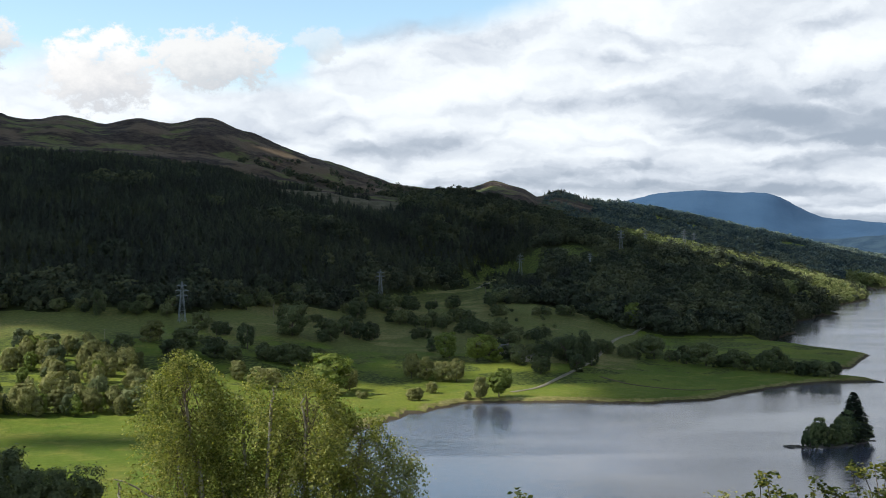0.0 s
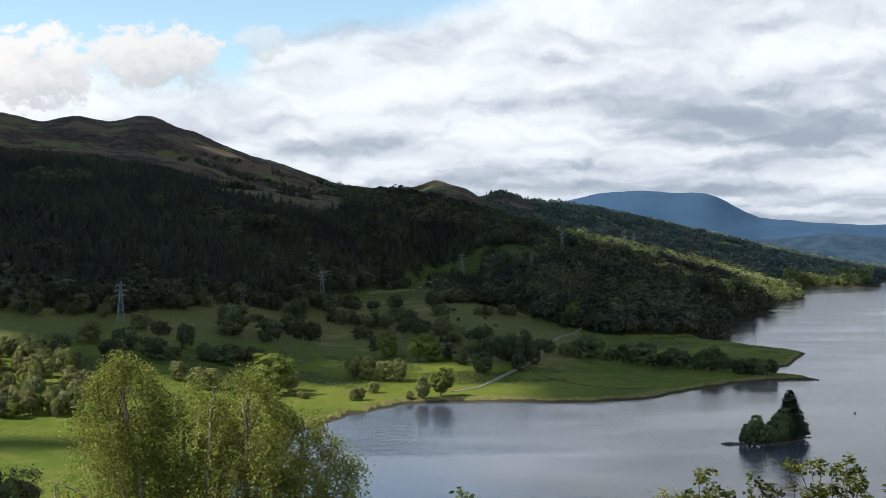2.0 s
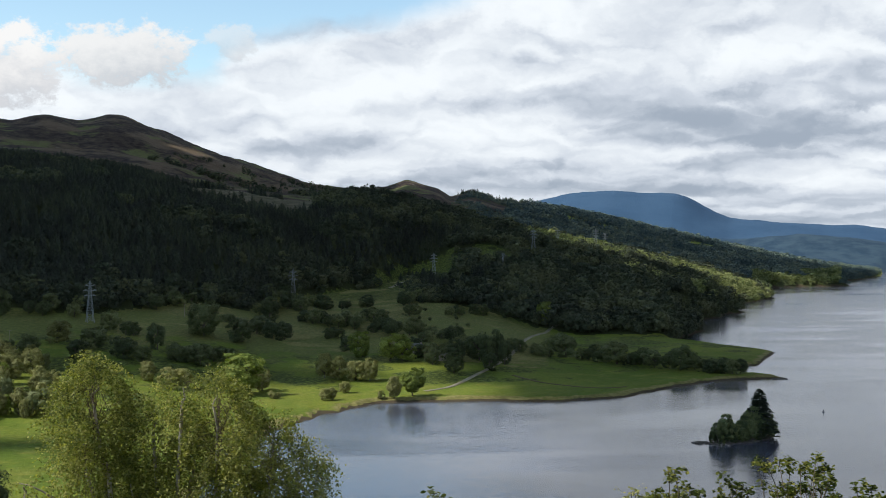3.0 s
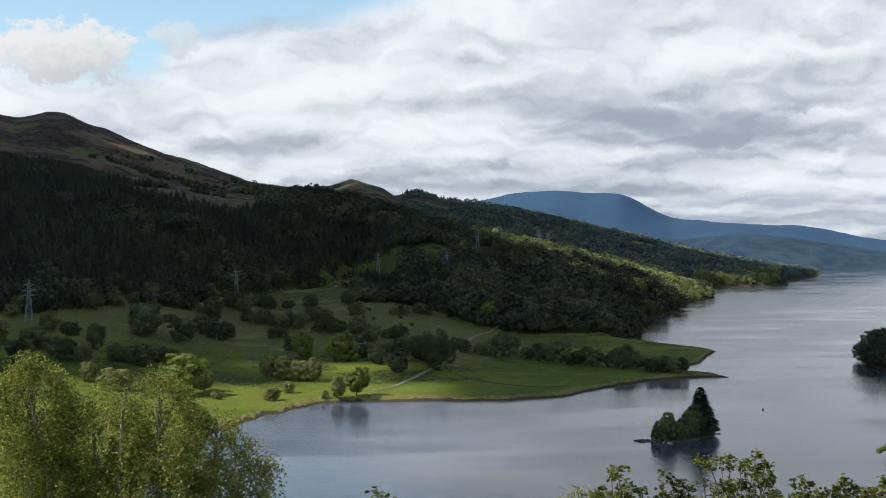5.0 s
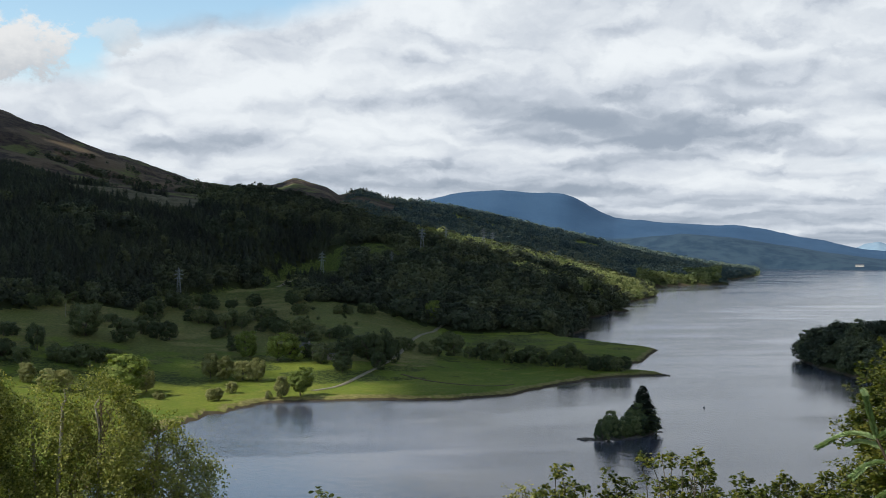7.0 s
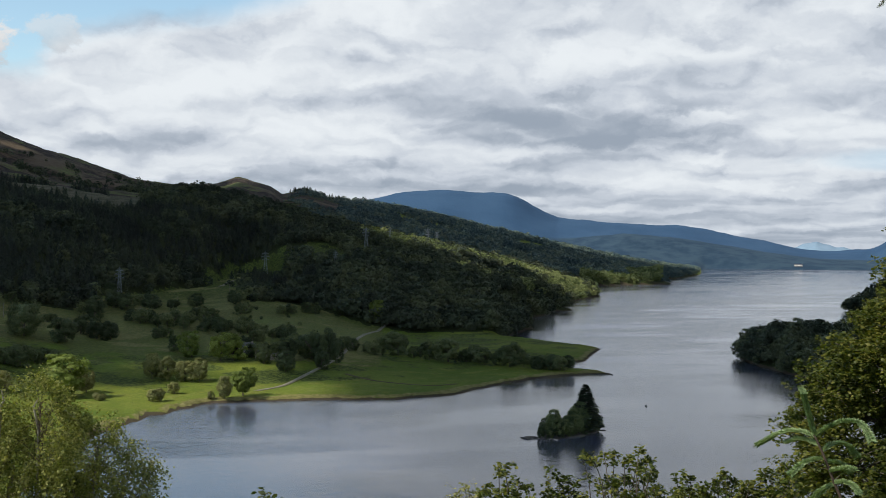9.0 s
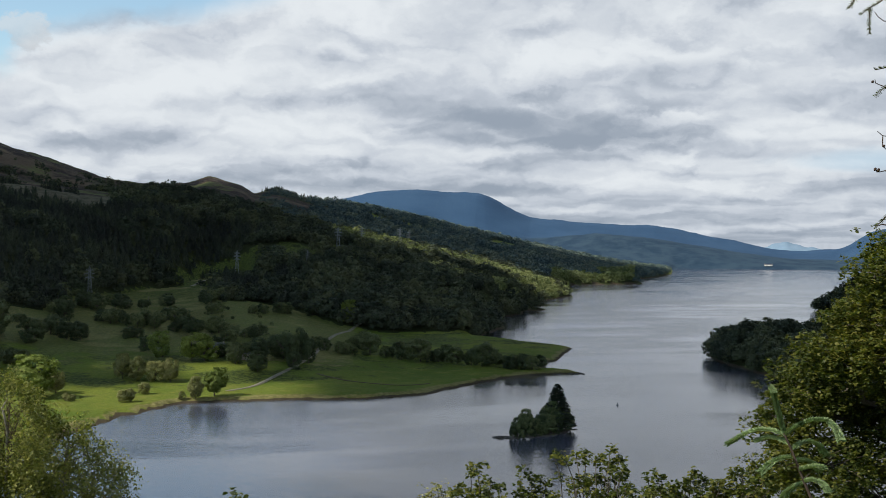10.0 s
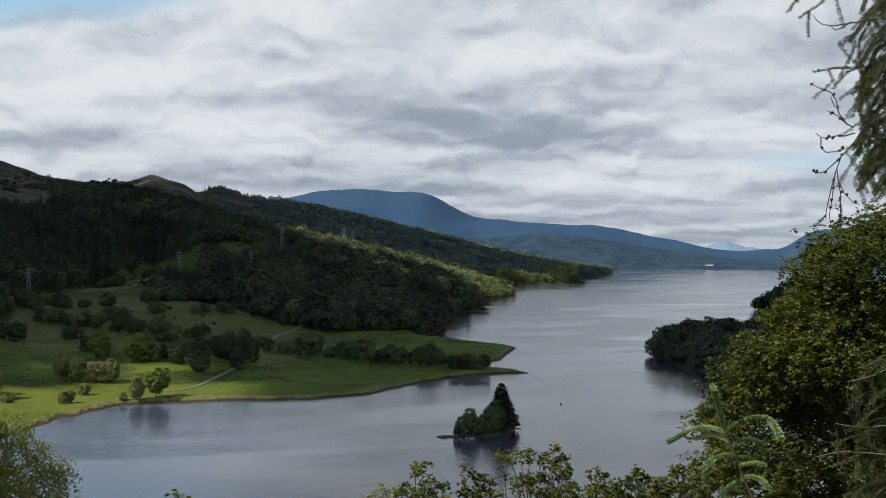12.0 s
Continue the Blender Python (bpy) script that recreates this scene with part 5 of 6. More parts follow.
def build_birch():
    """Birch below the viewpoint: several stems, hanging twigs, small leaves."""
    rng = np.random.default_rng(21)
    far = 20.0
    root = spot(-8.6, 0, far)
    root[2] = ground_z(root[0], root[1]) - 0.3
    t = thing("birch_tree", root, "sunlit birch with drooping yellow-green twigs", "tree")
    lobes = [  # bearing, rise of the middle, half width, half height, depth, twigs
        (-11.9, -7.4, 0.58, 0.86, 0.6, 560), (-12.3, -9.9, 0.62, 0.8, 0.6, 330), (-9.3, -8.7, 0.62, 0.75, 0.6, 430), (-6.4, -8.4, 0.66, 0.85, 0.7, 560),
        (-7.6, -10.6, 1.0, 0.7, 0.9, 400), (-3.9, -9.9, 0.75, 0.72, 0.7, 380), (-2.7, -11.2, 0.55, 0.6, 0.6, 190), (-5.0, -11.6, 1.0, 0.7, 1.0, 420), (-10.3, -11.8, 1.1, 0.6, 1.0, 320),
        (-14.9, -11.2, 0.42, 0.32, 0.3, 40), (-8.0, -7.2, 0.35, 0.4, 0.4, 70)]
    stems, shoots, leaf_v, leaf_f, base = [], [], [], [], 0
    for b, e, hw, hh, dp, count in lobes:
        mid = spot(b, e, far + rng.uniform(-0.5, 0.5)) - root
        tip = mid + np.array([0, 0, hh * 0.6])
        fork = np.array([mid[0] * 0.25, 0.0, max(2.0, mid[2] * 0.45)])
        stems.append((np.concatenate([arc(fork, mid, -0.25, 6, rng, 0.08), arc(mid, tip, 0, 4, rng, 0.03)[1:]]), 0.055, 0.008))
        heart = shell_points(max(6, count // 9), rng, 0.3) * np.array([hw, dp, hh])          # twigs bunch on side branches
        p = heart[rng.integers(0, len(heart), count)] + 0.085 * rng.normal(size=(count, 3))
        p[:, 0] *= 1 - 0.45 * np.clip(p[:, 2] / hh, 0, 1)
        p = p + mid
        w = p - mid + np.array([0, 0, -0.2])
        w /= np.linalg.norm(w, axis=1, keepdims=True) + 1e-6
        v, f = twig_leaves(rng, p, w, 0.36, 24, LEAF_OVAL, 0.048, 0.8, 0.04)
        leaf_v.append(v)
        leaf_f.append(f + base)
        base += len(v)
        axis = mid + np.array([0, 0, 1.0]) * (rng.random(count) * 1.2 - 0.6)[:, None] * hh
        for k in range(0, count, 10):
            shoots.append((np.concatenate([arc(axis[k], p[k], 0.12, 4), (p[k] + w[k] * 0.3 - (0, 0, 0.22))[None]]), 0.0045, 0.0018))
    stems.append((arc((0, 0, 0), (0.1, 0, 3.4), 0, 6, rng, 0.04), 0.17, 0.12))
    stems.append((arc((0.1, 0, 2.2), spot(-11.3, -9.8, far) - root, -0.3, 7, rng, 0.05), 0.085, 0.035))
    stems.append((np.concatenate([arc(spot(-11.0, -13.0, far) - root, spot(-13.6, -11.3, far) - root, 0.1, 5), arc(spot(-13.6, -11.3, far) - root, spot(-15.2, -10.5, far) - root, 0.05, 4)[1:]]), 0.035, 0.008))
    part("trunk", mesh_np("trunk", *tubes(stems, 7), BIRCH_BARK, smooth=True), t, "pale grey birch stems")
    joined(part("branchwork", mesh_np("branchwork", *tubes(shoots, 3), TWIG), t, "thin brown hanging twigs"))
    joined(part("foliage", mesh_np("foliage", np.concatenate(leaf_v), np.concatenate(leaf_f), BIRCH_LEAF), t, "small yellow-green leaves"))


build_birch()


def rosettes(rng, tips, count, shape, size, spread):
    """Clusters of leaves round twig tips."""
    n = len(tips)
    a = rng.uniform(0, 6.28, n * count)
    tilt = rng.uniform(-0.5, 0.6, n * count)
    way = np.stack([np.cos(a) * np.cos(tilt), np.sin(a) * np.cos(tilt), np.sin(tilt)], -1)
    nor = np.array([0, 0, 1.0]) + 0.55 * rng.normal(size=way.shape)
    nor -= way * (nor * way).sum(1, keepdims=True)
    nor /= np.linalg.norm(nor, axis=1, keepdims=True)
    rot = np.stack([way, np.cross(nor, way), nor], 2)
    p = np.repeat(tips, count, 0) + way * size * 0.5 + spread * rng.normal(size=way.shape)
    return scatter(*shape, p, size * rng.uniform(0.6, 1.2, len(p)), rot)


def build_oak():
    """The spreading oak on the right of the viewpoint."""
    rng = np.random.default_rng(31)
    far = 16.0
    root = spot(36.0, 0, far)
    root[2] = ground_z(root[0], root[1]) - 0.3
    t = thing("oak_tree", root, "spreading oak with yellow-green lobed leaves", "tree")
    lumps = [  # bearing, rise, half width and half height in degrees, twigs
        (34.0, -0.4, 0.7, 0.6, 50), (35.9, 0.4, 1.5, 0.9, 95), (38.5, 0.6, 1.6, 1.2, 60), (32.9, -1.5, 0.65, 0.5, 40), (34.8, -2.4, 1.9, 1.2, 140), (37.5, -2.5, 1.8, 1.6, 80),
        (32.3, -3.5, 1.1, 0.8, 85), (31.0, -5.0, 0.95, 0.7, 66), (33.8, -5.2, 2.1, 1.4, 150), (36.4, -5.5, 1.9, 1.8, 110), (29.5, -6.5, 0.95, 0.7, 70), (31.6, -7.0, 1.9, 1.2, 120),
        (28.75, -8.2, 0.75, 0.75, 56), (34.3, -8.6, 2.2, 1.4, 120), (30.6, -9.8, 1.9, 1.2, 110), (28.6, -10.4, 0.8, 0.8, 36), (33.2, -11.2, 2.4, 1.2, 110), (36.5, -10.5, 2.0, 1.6, 80)]
    limbs, shoots, tips = [], [], []
    crown = spot(36.2, -9.0, far + 0.6) - root
    limbs.append((arc((0, 0, 0), crown, 0, 7, rng, 0.06), 0.26, 0.16))
    deg = math.pi / 180 * far
    for b, e, hw, hh, count in lumps:
        mid = spot(b, e, far + rng.uniform(-0.9, 0.7)) - root
        limbs.append((arc(crown, mid, -0.25 + 0.1 * rng.random(), 8, rng, 0.09), 0.07, 0.015))
        p = shell_points(count, rng, 0.35) * np.array([hw * deg, 0.65, hh * deg]) * 1.12 + mid
        tips.append(p)
        for q in p[::2]:
            shoots.append((arc(mid + 0.35 * (q - mid) * rng.random(), q, 0.03, 4, rng, 0.02), 0.012, 0.004))
    tips = np.concatenate(tips)
    # two or three rosettes to each twig
    tips = np.concatenate([tips] + [tips + rng.uniform(-0.19, 0.19, tips.shape) for _ in range(5)])
    v, f = rosettes(rng, tips, 11, LEAF_OAK, 0.056, 0.02)
    part("trunk", mesh_np("trunk", *tubes(limbs, 7), BARK, smooth=True), t)
    joined(part("branchwork", mesh_np("branchwork", *tubes(shoots, 4), BARK), t, "grey lichened twigs"))
    joined(part("foliage", mesh_np("foliage", v, f, OAK_LEAF), t, "yellow-green lobed oak leaves"))


build_oak()


def build_shrub(name, seed, far, root_bearing, tips, label, leaf=0.085, per=8, mat=None, more=2):
    """A young oak: stems that end in clusters of leaves."""
    rng = np.random.default_rng(seed)
    root = spot(root_bearing, 0, far)
    root[2] = ground_z(root[0], root[1]) - 0.2
    t = thing(name, root, label, "shrub")
    stems, ends = [], []
    fork = np.array([0, 0, max(0.4, EYE - far * math.tan(radians(13.0)) - root[2])])
    stems.append((arc((0, 0, 0), fork, 0, 6, rng, 0.05), 0.06, 0.035))
    for b, e in tips:
        tip = spot(b, e, far + rng.uniform(-0.4, 0.4)) - root
        foot = fork + np.array([0.12 * (tip - fork)[0], 0, -0.35])
        path = arc(foot, tip, -0.10, 7, rng, 0.03)
        stems.append((path, 0.011, 0.004))
        ends.append(tip)
        ends += [tip + 0.05 * rng.normal(size=3), tip + 0.05 * rng.normal(size=3) - (0, 0, 0.05)]
        for k in range(more):
            q = path[5 - k // 2] + rng.normal(size=3) * 0.07
            stems.append((arc(path[4 - k // 2], q, 0.01, 3), 0.005, 0.002))
            ends.append(q)
    v, f = rosettes(rng, np.array(ends), per, LEAF_OAK, leaf, 0.022)
    part("stem", mesh_np("stem", *tubes(stems, 5), BARK, smooth=True), t)
    joined(part("foliage", mesh_np("foliage", v, f, mat or OAK_LEAF), t))
    return t


build_shrub("oak_sapling", 41, 13.0, 15.4, [(14.80, -10.30), (14.59, -10.71), (15.05, -11.02), (15.52, -11.22), (15.98, -11.40), (13.99, -11.48), (14.46, -11.58), (15.32, -11.68), (16.06, -11.78), (13.80, -11.79)],
            "young oak with a tall leading twig", 0.054, 21, more=4)
build_shrub("oak_sapling", 42, 13.0, 17.2, [(16.90, -10.95), (17.33, -10.87), (17.86, -10.94), (18.13, -11.14), (17.52, -11.46), (16.99, -11.57), (18.24, -11.63), (17.65, -11.81)], "young oak with yellow-green leaf clusters", 0.054, 21, more=4)
build_shrub("oak_sapling", 43, 13.0, 20.6, [(18.49, -9.91), (18.97, -9.90), (19.49, -9.73), (19.97, -9.67), (20.42, -9.97), (21.08, -9.55), (21.48, -9.95), (21.69, -10.31), (20.95, -10.30), (20.56, -10.64), (20.03, -10.96), (21.35, -10.80), (19.64, -11.42), (20.43, -11.51), (21.83, -11.30), (22.09, -11.47), (21.22, -11.54)],
            "young oak with forked twigs against the water", 0.054, 21, more=3)
build_shrub("hazel_shrub", 44, 15.0, 24.5, [(22.6 + 0.2 * k, -11.3 + 0.45 * math.sin(k * 1.9) + 0.3 * math.sin(k * 0.7) + 0.02 * k) for k in range(30)], "dense green hazel scrub below the viewpoint", 0.07, 14, more=4)
build_shrub("hazel_shrub", 45, 15.5, 26.5, [(23.0 + 0.3 * k, -11.45 + 0.3 * math.sin(k * 2.3)) for k in range(22)], "dense green hazel scrub below the viewpoint", 0.07, 14, more=4)
build_shrub("hazel_shrub", 46, 14.5, 13.6, [(12.3 + 0.14 * k, -11.75 + 0.55 * math.exp(-((k - 5) / 1.6) ** 2)) for k in range(11)], "thin dry-tipped scrub with brownish seed heads", 0.04, 9, WILLOW_LEAF, 3)
build_shrub("hazel_shrub", 47, 14.5, 7.5, [(3.75, -11.53), (3.58, -11.70), (4.01, -11.76)], "small leafy shoot at the edge of the scrub", 0.07, 6)


def needles_along(rng, path, step, size, fan=0.9, side_only=False):
    """Needles that stand out all round a shoot."""
    path = np.asarray(path, float)
    seg = np.linalg.norm(np.diff(path, axis=0), axis=1)
    s = np.concatenate([[0], np.cumsum(seg)])
    n = int(s[-1] / step)
    u = rng.uniform(0, s[-1], n)
    p = np.stack([np.interp(u, s, path[:, c]) for c in range(3)], -1)
    q = np.stack([np.interp(np.minimum(u + 0.02, s[-1]), s, path[:, c]) for c in range(3)], -1)
    d = q - p + 1e-5
    d /= np.linalg.norm(d, axis=1, keepdims=True)
    w = rng.normal(size=p.shape)
    w -= d * (w * d).sum(1, keepdims=True)
    w /= np.linalg.norm(w, axis=1, keepdims=True)
    w[:, 2] = np.abs(w[:, 2]) * 0.6 + w[:, 2] * 0.4
    way = w * fan + d * (1 - 0.5 * fan)
    way /= np.linalg.norm(way, axis=1, keepdims=True)
    nor = np.cross(way, d)
    nor /= np.linalg.norm(nor, axis=1, keepdims=True) + 1e-9
    return p + way * size * 0.5, np.stack([way, np.cross(nor, way), nor], 2), size * rng.uniform(0.7, 1.2, n)


NEEDLE_SHAPE = ([(-0.5, 0, 0), (0, 0.07, 0.02), (0.5, 0, 0), (0, -0.07, 0.02)], [(0, 1, 2), (0, 2, 3)])


def build_spruce_sapling():
    rng = np.random.default_rng(51)
    far = 6.0
    root = spot(31.0, 0, far)
    root[2] = ground_z(root[0], root[1]) - 0.1
    t = thing("spruce_sapling", root, "young spruce with bright pale-green shoots", "sapling")
    runs = [  # the leader and its side shoots, as bearings and rises
        [(28.88, -8.46), (28.69, -7.76), (28.51, -7.07), (28.36, -6.57), (28.28, -6.42), (28.41, -6.62)],
        [(28.93, -8.58), (28.37, -8.40), (27.81, -8.37), (27.18, -8.60), (26.74, -8.87), (26.39, -9.09)],
        [(28.93, -8.53), (29.45, -8.16), (30.10, -7.85), (30.80, -7.85), (31.17, -8.21), (31.35, -8.63)],
        [(29.26, -9.18), (29.63, -8.88), (30.08, -8.81), (30.46, -8.99), (30.74, -9.36)],
        [(29.26, -9.53), (28.84, -9.60), (28.38, -9.77), (27.88, -10.24)],
        [(29.08, -8.96), (28.63, -8.75), (28.12, -8.72), (27.71, -8.91)],
        [(29.54, -10.07), (29.97, -9.95), (30.34, -9.88), (30.64, -9.96)],
        [(29.80, -10.60), (29.35, -10.83), (29.05, -11.04), (28.85, -11.30)],
        [(29.75, -10.56), (30.22, -10.48), (30.55, -10.61), (30.80, -10.90)],
        [(29.34, -9.68), (29.79, -9.65), (30.22, -9.78), (30.42, -10.02)]]
    ps, rs, ss, shoots, green = [], [], [], [], []
    for k, run in enumerate(runs):
        path = np.array([spot(b, e, far + 0.04 * j * (1 if k % 2 else -1)) for j, (b, e) in enumerate(run)]) - root
        green.append((path, 0.005 if k == 0 else 0.0038, 0.0022))
        p, r, s = needles_along(rng, path, 0.00026, 0.027, 0.8 if k else 0.6)
        ps.append(p), rs.append(r), ss.append(s)
    for path in green:
        part("shoot", mesh_np("shoot", *tubes([path], 6), NEEDLE, smooth=True), t, "soft pale-green new shoot")
    stem = np.array([spot(b, e, far) for b, e in ((30.48, -11.93), (30.03, -11.14), (29.59, -10.11), (29.24, -9.23), (28.88, -8.46))]) - root
    part("stem", mesh_np("stem", *tubes([(np.concatenate([[(0, 0, 0), (-0.05, 0, 1.2)], stem]), 0.010, 0.005)] + shoots, 6), TWIG, smooth=True), t)
    v, f = scatter(*NEEDLE_SHAPE, np.concatenate(ps), np.concatenate(ss), np.concatenate(rs))
    joined(part("foliage", mesh_np("foliage", v, f, NEEDLE), t, "pale green new needles"))


build_spruce_sapling()


def build_spruce_tops():
    """Tips of dark young spruces among the scrub."""
    for k, (b, e, far, tall) in enumerate([(27.06, -10.1, 19.0, 5.0), (27.9, -10.0, 18.5, 4.6), (26.4, -10.9, 21.0, 4.0)]):
        rng = np.random.default_rng(60 + k)
        tip = spot(b, e, far)
        z0 = ground_z(tip[0], tip[1])
        t = thing("young_spruce", (tip[0], tip[1], z0), "dark young spruce top among the scrub", "sapling", "young spruces")
        h = tip[2] - z0
        shoots, ps, rs, ss = [(np.array([(0, 0, 0), (0, 0, h * 0.6), (0, 0, h)]), 0.05, 0.004)], [], [], []
        p, r, s = needles_along(rng, [(0, 0, h - 1.5), (0, 0, h)], 0.002, 0.03)
        ps.append(p), rs.append(r), ss.append(s)
        for j in range(34):
            z = h - 0.10 - 0.052 * j
            reach = 0.05 + 0.3 * (h - z) ** 0.8
            a = j * 2.4
            path = arc((0, 0, z), (reach * math.cos(a), reach * math.sin(a), z + 0.03 - 0.12 * reach), 0.02, 4)
            shoots.append((path, 0.006, 0.002))
            p, r, s = needles_along(rng, path, 0.0022, 0.032)
            ps.append(p), rs.append(r), ss.append(s)
        part("trunk", mesh_np("trunk", *tubes(shoots, 4), TWIG), t)
        v, f = scatter(*NEEDLE_SHAPE, np.concatenate(ps), np.concatenate(ss) * 1.6, np.concatenate(rs))
        part("foliage", mesh_np("foliage", v, f, FIR_LEAF), t)


build_spruce_tops()


def build_larch():
    """Larch whose hanging branches come in on the right: cones on bare twigs, tufts of needles on others."""
    rng = np.random.default_rng(71)
    far = 7.0
    root = spot(47.0, 0, far + 0.8)
    root[2] = ground_z(root[0], root[1]) - 0.3
    t = thing("larch_tree", root, "larch with hanging twigs, dark cones and tufted needles", "tree")

    def run(points, depth=0.0):
        return np.array([spot(b, e, far + depth) for b, e in points]) - root
    bare = [run([(35.90, 5.95), (35.17, 5.68), (34.44, 4.65), (33.87, 3.96), (33.66, 3.36), (33.48, 2.65), (33.29, 1.77), (33.22, 1.24)]),
            run([(33.87, 3.96), (33.54, 3.64), (33.18, 3.31), (32.89, 3.24), (32.65, 3.39)]),
            run([(33.69, 3.41), (33.76, 2.90), (34.01, 2.35), (34.39, 1.92), (34.63, 1.84)]),
            run([(33.62, 3.26), (33.57, 2.78), (33.50, 2.15), (33.39, 1.39), (33.44, 0.83)]),
            run([(33.76, 2.95), (33.86, 2.27), (33.85, 1.52), (33.85, 0.68)]),
            run([(34.44, 5.00), (34.01, 4.88), (33.65, 4.89), (33.22, 4.80), (33.00, 4.83), (32.78, 5.03)]),
            run([(33.00, 4.80), (33.00, 4.37), (33.22, 4.17), (33.66, 4.19), (34.02, 4.31)]),
            run([(34.37, 5.25), (34.03, 5.46), (33.74, 5.76), (33.45, 5.92), (33.26, 6.02)]),
            run([(34.13, 5.35), (33.74, 5.91), (33.64, 6.46), (33.39, 6.84), (33.03, 6.98), (32.69, 7.14), (32.66, 7.32)]),
            run([(33.59, 6.17), (33.45, 6.47), (33.40, 6.67)]),
            run([(35.86, 10.00), (34.80, 9.87), (34.09, 9.80), (33.49, 9.73), (33.01, 9.81), (32.76, 10.01), (32.64, 10.22)]),
            run([(34.28, 9.89), (33.85, 9.62), (33.56, 9.53), (33.32, 9.77)]),
            run([(33.25, 0.88), (33.01, 0.93), (32.72, 0.83)])]
    leafy = [run([(36.46, 8.08), (35.29, 7.89), (34.34, 7.85), (33.51, 7.86), (32.66, 7.72)], 0.1),
             run([(34.58, 7.84), (34.11, 7.69), (33.82, 7.40), (33.49, 6.97)], 0.05),
             run([(36.44, 10.93), (35.27, 10.40), (34.69, 9.58), (34.21, 9.16), (33.81, 8.84)], 0.2),
             run([(33.60, 11.58), (32.88, 10.65), (32.44, 10.42), (32.03, 10.12)], 0.1),
             run([(32.44, 10.42), (32.40, 9.93), (32.41, 9.29)], 0.1),
             run([(32.14, 11.66), (31.95, 10.93), (31.66, 10.65), (31.54, 10.41)], 0.1),
             run([(34.81, 9.45), (34.62, 8.97), (34.53, 8.31)], 0.2),
             run([(33.25, 1.39), (33.01, 1.09), (32.72, 0.83)], 0.0), run([(33.84, 1.89), (33.87, 1.26), (33.85, 0.68)], 0.0)]
    for k in range(84):
        # the dense fall of foliage towards the trunk
        x0, y0 = rng.uniform(34.9, 36.6), rng.uniform(3.2, 11.6)
        edge = 34.45 + 0.35 * math.sin(y0 * 1.7)
        leafy.append(np.array([spot(38 + rng.random(), y0 + 0.5, far + 0.3), spot(x0 + 1, y0 + 0.25, far + 0.25 * rng.random()), spot(x0, y0 - 0.1, far + 0.2 * rng.random()), spot(max(edge, x0 - 0.8), y0 - 0.9 - 0.6 * rng.random(), far)]) - root)
    for k in range(30):
        # lower branches in front of the oak
        y0 = rng.uniform(-12.2, -4.5)
        x1 = 33.3 + 0.32 * abs(y0 + 9.0) + rng.uniform(0, 1.4)
        leafy.append(np.array([spot(38.5, y0 + 0.4, far + 0.4), spot(36.6, y0 + 0.2, far + 0.2), spot((36.6 + x1) / 2, y0, far + 0.1), spot(x1, y0 - 0.5 - 0.5 * rng.random(), far)]) - root)
    pale = [run([(37.05, -7.68), (35.84, -7.89), (34.95, -8.02), (34.23, -7.98), (33.71, -7.91)]), run([(37.07, -9.08), (35.86, -9.14), (35.08, -9.12), (34.24, -9.12), (33.72, -9.17), (32.92, -9.42)]),
            run([(36.10, -5.32), (35.29, -5.73), (34.69, -5.93), (34.22, -6.05)])]
    hanging = []
    for path in pale:
        for k in range(5):
            a = path[rng.integers(1, len(path) - 1)] + 0.05 * rng.normal(size=3)
            hanging.append(np.array([a, a + (0.02 * rng.normal(), 0, -0.08), a + (0.04 * rng.normal(), 0, -0.17 - 0.12 * rng.random())]))
    trunk = [(np.array([(0, 0, 0), (0.02, 0, 4), (-0.05, 0.05, 9)]), 0.2, 0.09)]
    for path in [leafy[0], leafy[2]] + leafy[9:] + bare[:1] + bare[10:11] + pale:
        hook = path[0]
        trunk.append((arc((0, 0, hook[2] - 0.15), hook, 0.08, 5), 0.009, 0.005))
    ps, rs, ss = [], [], []
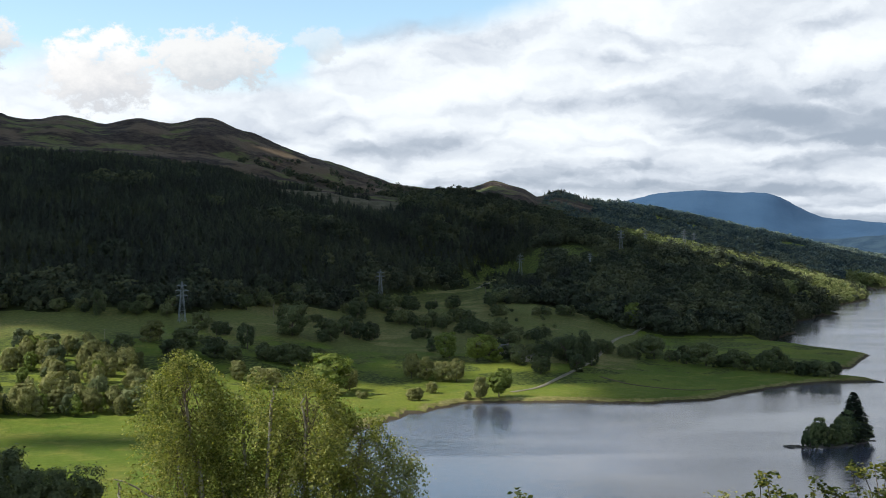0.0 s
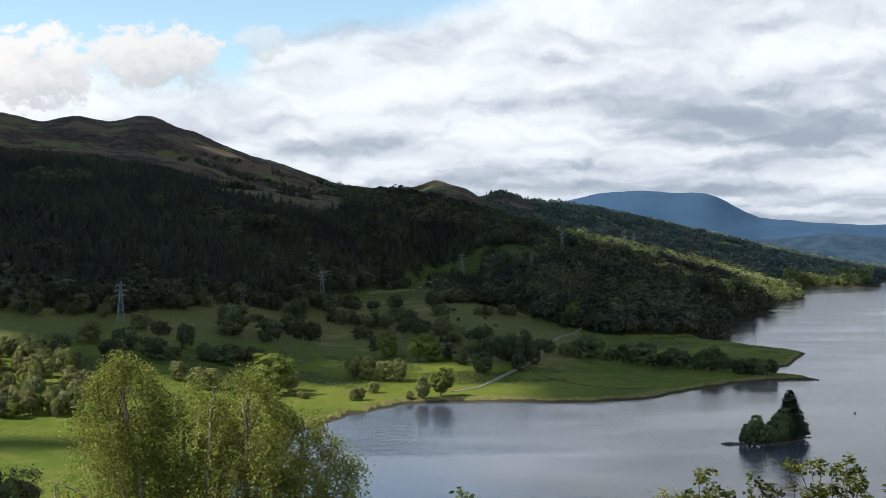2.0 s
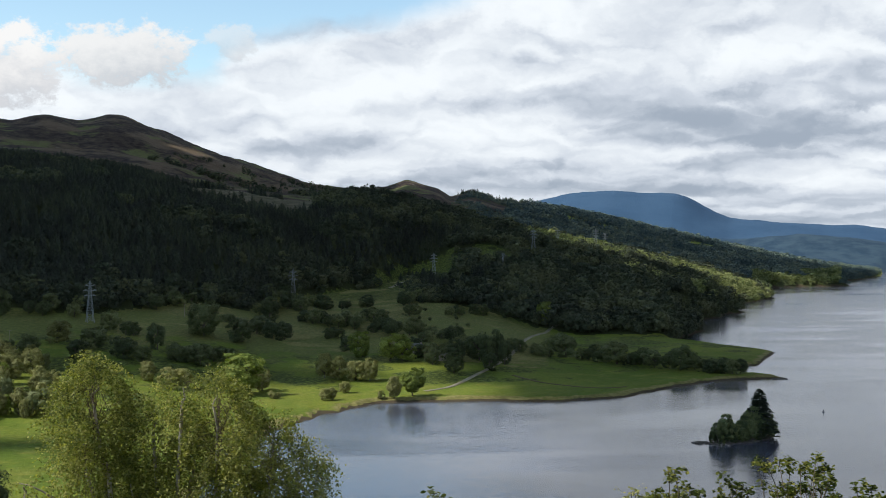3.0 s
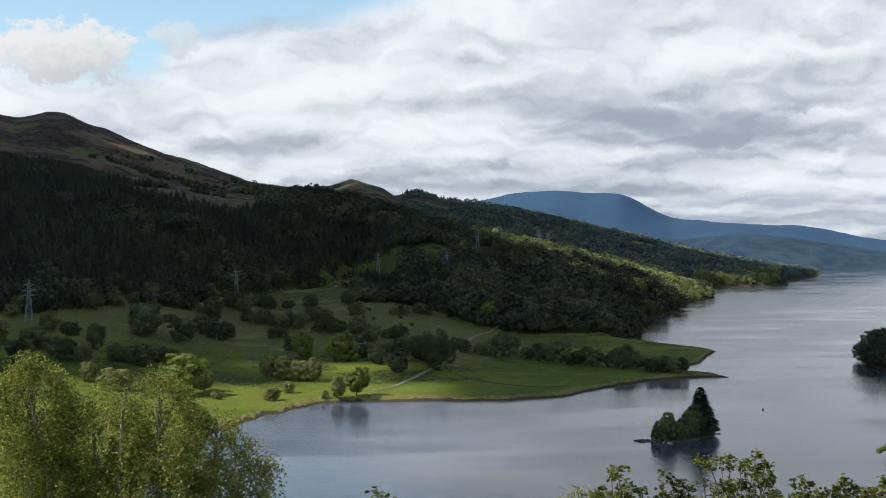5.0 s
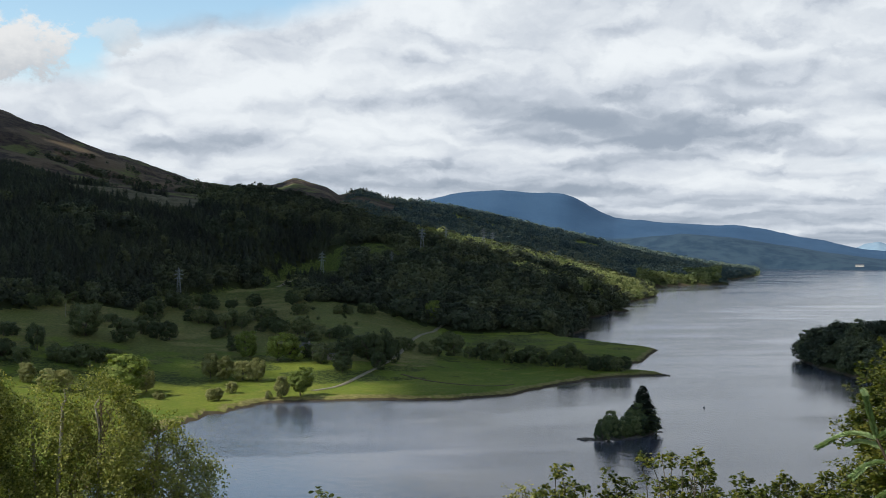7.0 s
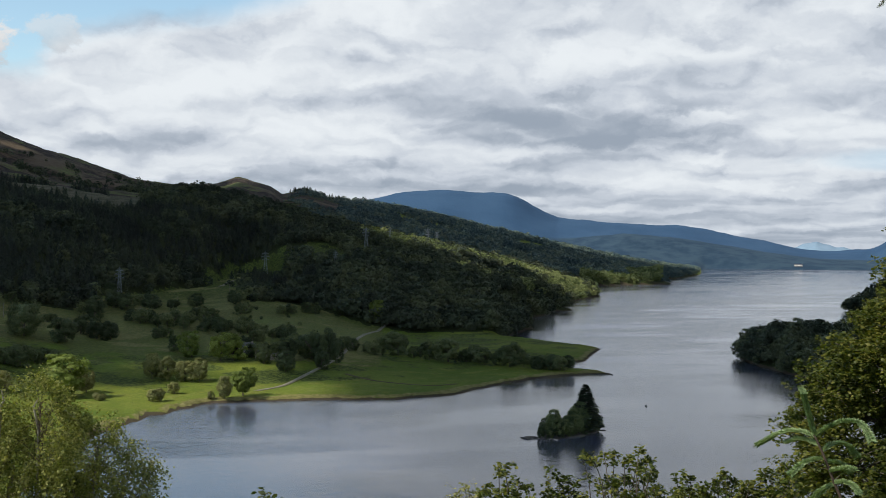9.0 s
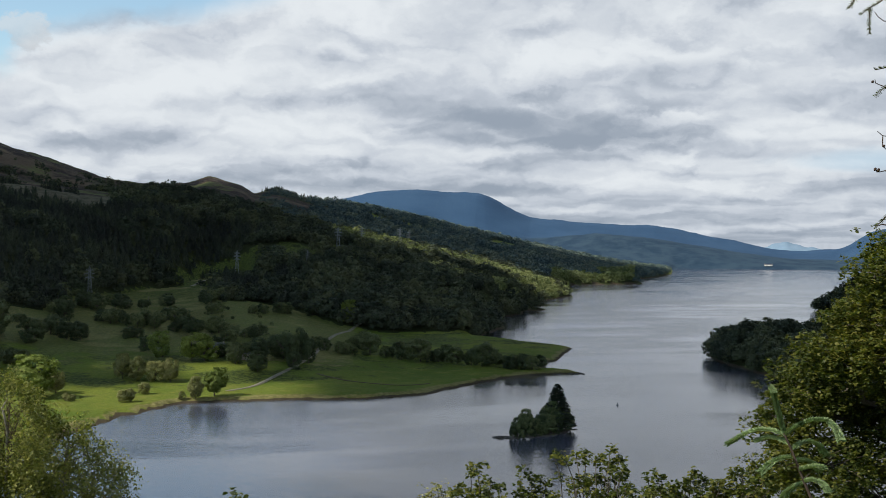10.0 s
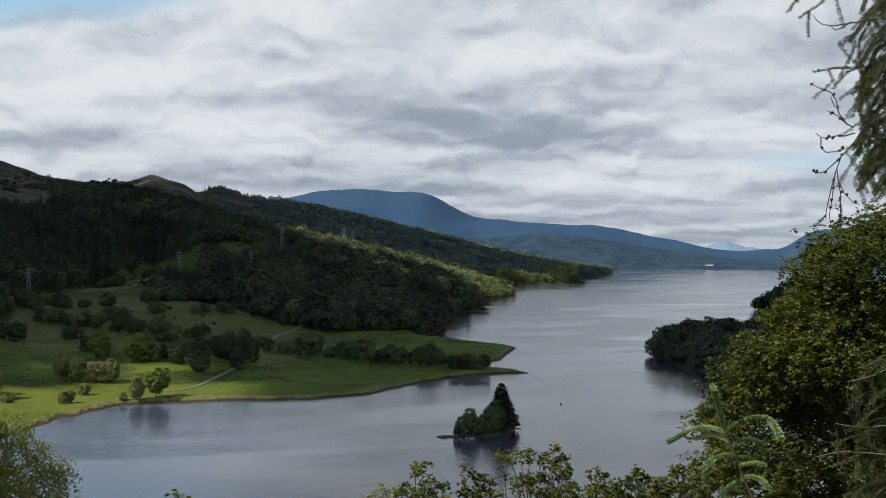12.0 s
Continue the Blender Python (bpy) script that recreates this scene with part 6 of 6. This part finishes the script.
    for path in leafy:
        sub = [path]
        ln = np.linalg.norm(path[-1] - path[0])
        for k in range(int(ln * 5)):
            a = path[0] + (path[-1] - path[0]) * 0
            i = rng.integers(1, len(path))
            u = rng.random()
            a = path[i - 1] * (1 - u) + path[i] * u
            sub.append(np.array([a, a + (0.05 * rng.normal(), 0.04 * rng.normal(), -0.06), a + (0.08 * rng.normal(), 0.05 * rng.normal(), -0.12 - 0.14 * rng.random())]))
        for q in sub:
            p, r, s = needles_along(rng, q, 0.0009, 0.019, 0.9)
            ps.append(p), rs.append(r), ss.append(s)
        hanging += sub[1:]
    part("trunk", mesh_np("trunk", *tubes(trunk, 6), BARK, smooth=True), t)
    joined(part("branchwork", mesh_np("branchwork", *tubes([(p, 0.0042, 0.0022) for p in bare] + [(p, 0.0045, 0.0025) for p in leafy] + [(p, 0.0025, 0.0015) for p in hanging], 4), TWIG, smooth=True), t, "thin brown bare twigs"))
    joined(part("pale_branchwork", mesh_np("pale_branchwork", *tubes([(p, 0.0055, 0.003) for p in pale], 5), BARK, smooth=True), t, "pale lichened branches"))
    v, f = scatter(*NEEDLE_SHAPE, np.concatenate(ps), np.concatenate(ss), np.concatenate(rs))
    joined(part("foliage", mesh_np("foliage", v, f, LARCH_NEEDLE), t, "soft green needle tufts"))
    # cones
    bm = bmesh.new()
    bmesh.ops.create_uvsphere(bm, u_segments=8, v_segments=7, radius=0.0078)
    for vert in bm.verts:
        ring = round(vert.co.z * 1270)
        vert.co.x *= 1.0 + 0.12 * (ring % 2)
        vert.co.y *= 1.0 + 0.12 * (ring % 2)
        vert.co.z *= 1.3
    cone = mesh_bm("cone", bm, CONE)
    for path in bare[:9]:
        for k in range(4):
            i = rng.integers(2, len(path)) if len(path) > 3 else 1
            u = rng.random()
            c = part("cone", cone, t)
            c.location = path[i - 1] * (1 - u) + path[i] * u + 0.006 * rng.normal(size=3)
            c.rotation_euler = (rng.uniform(0, 1.5), rng.uniform(0, 1.5), 0)


build_larch()
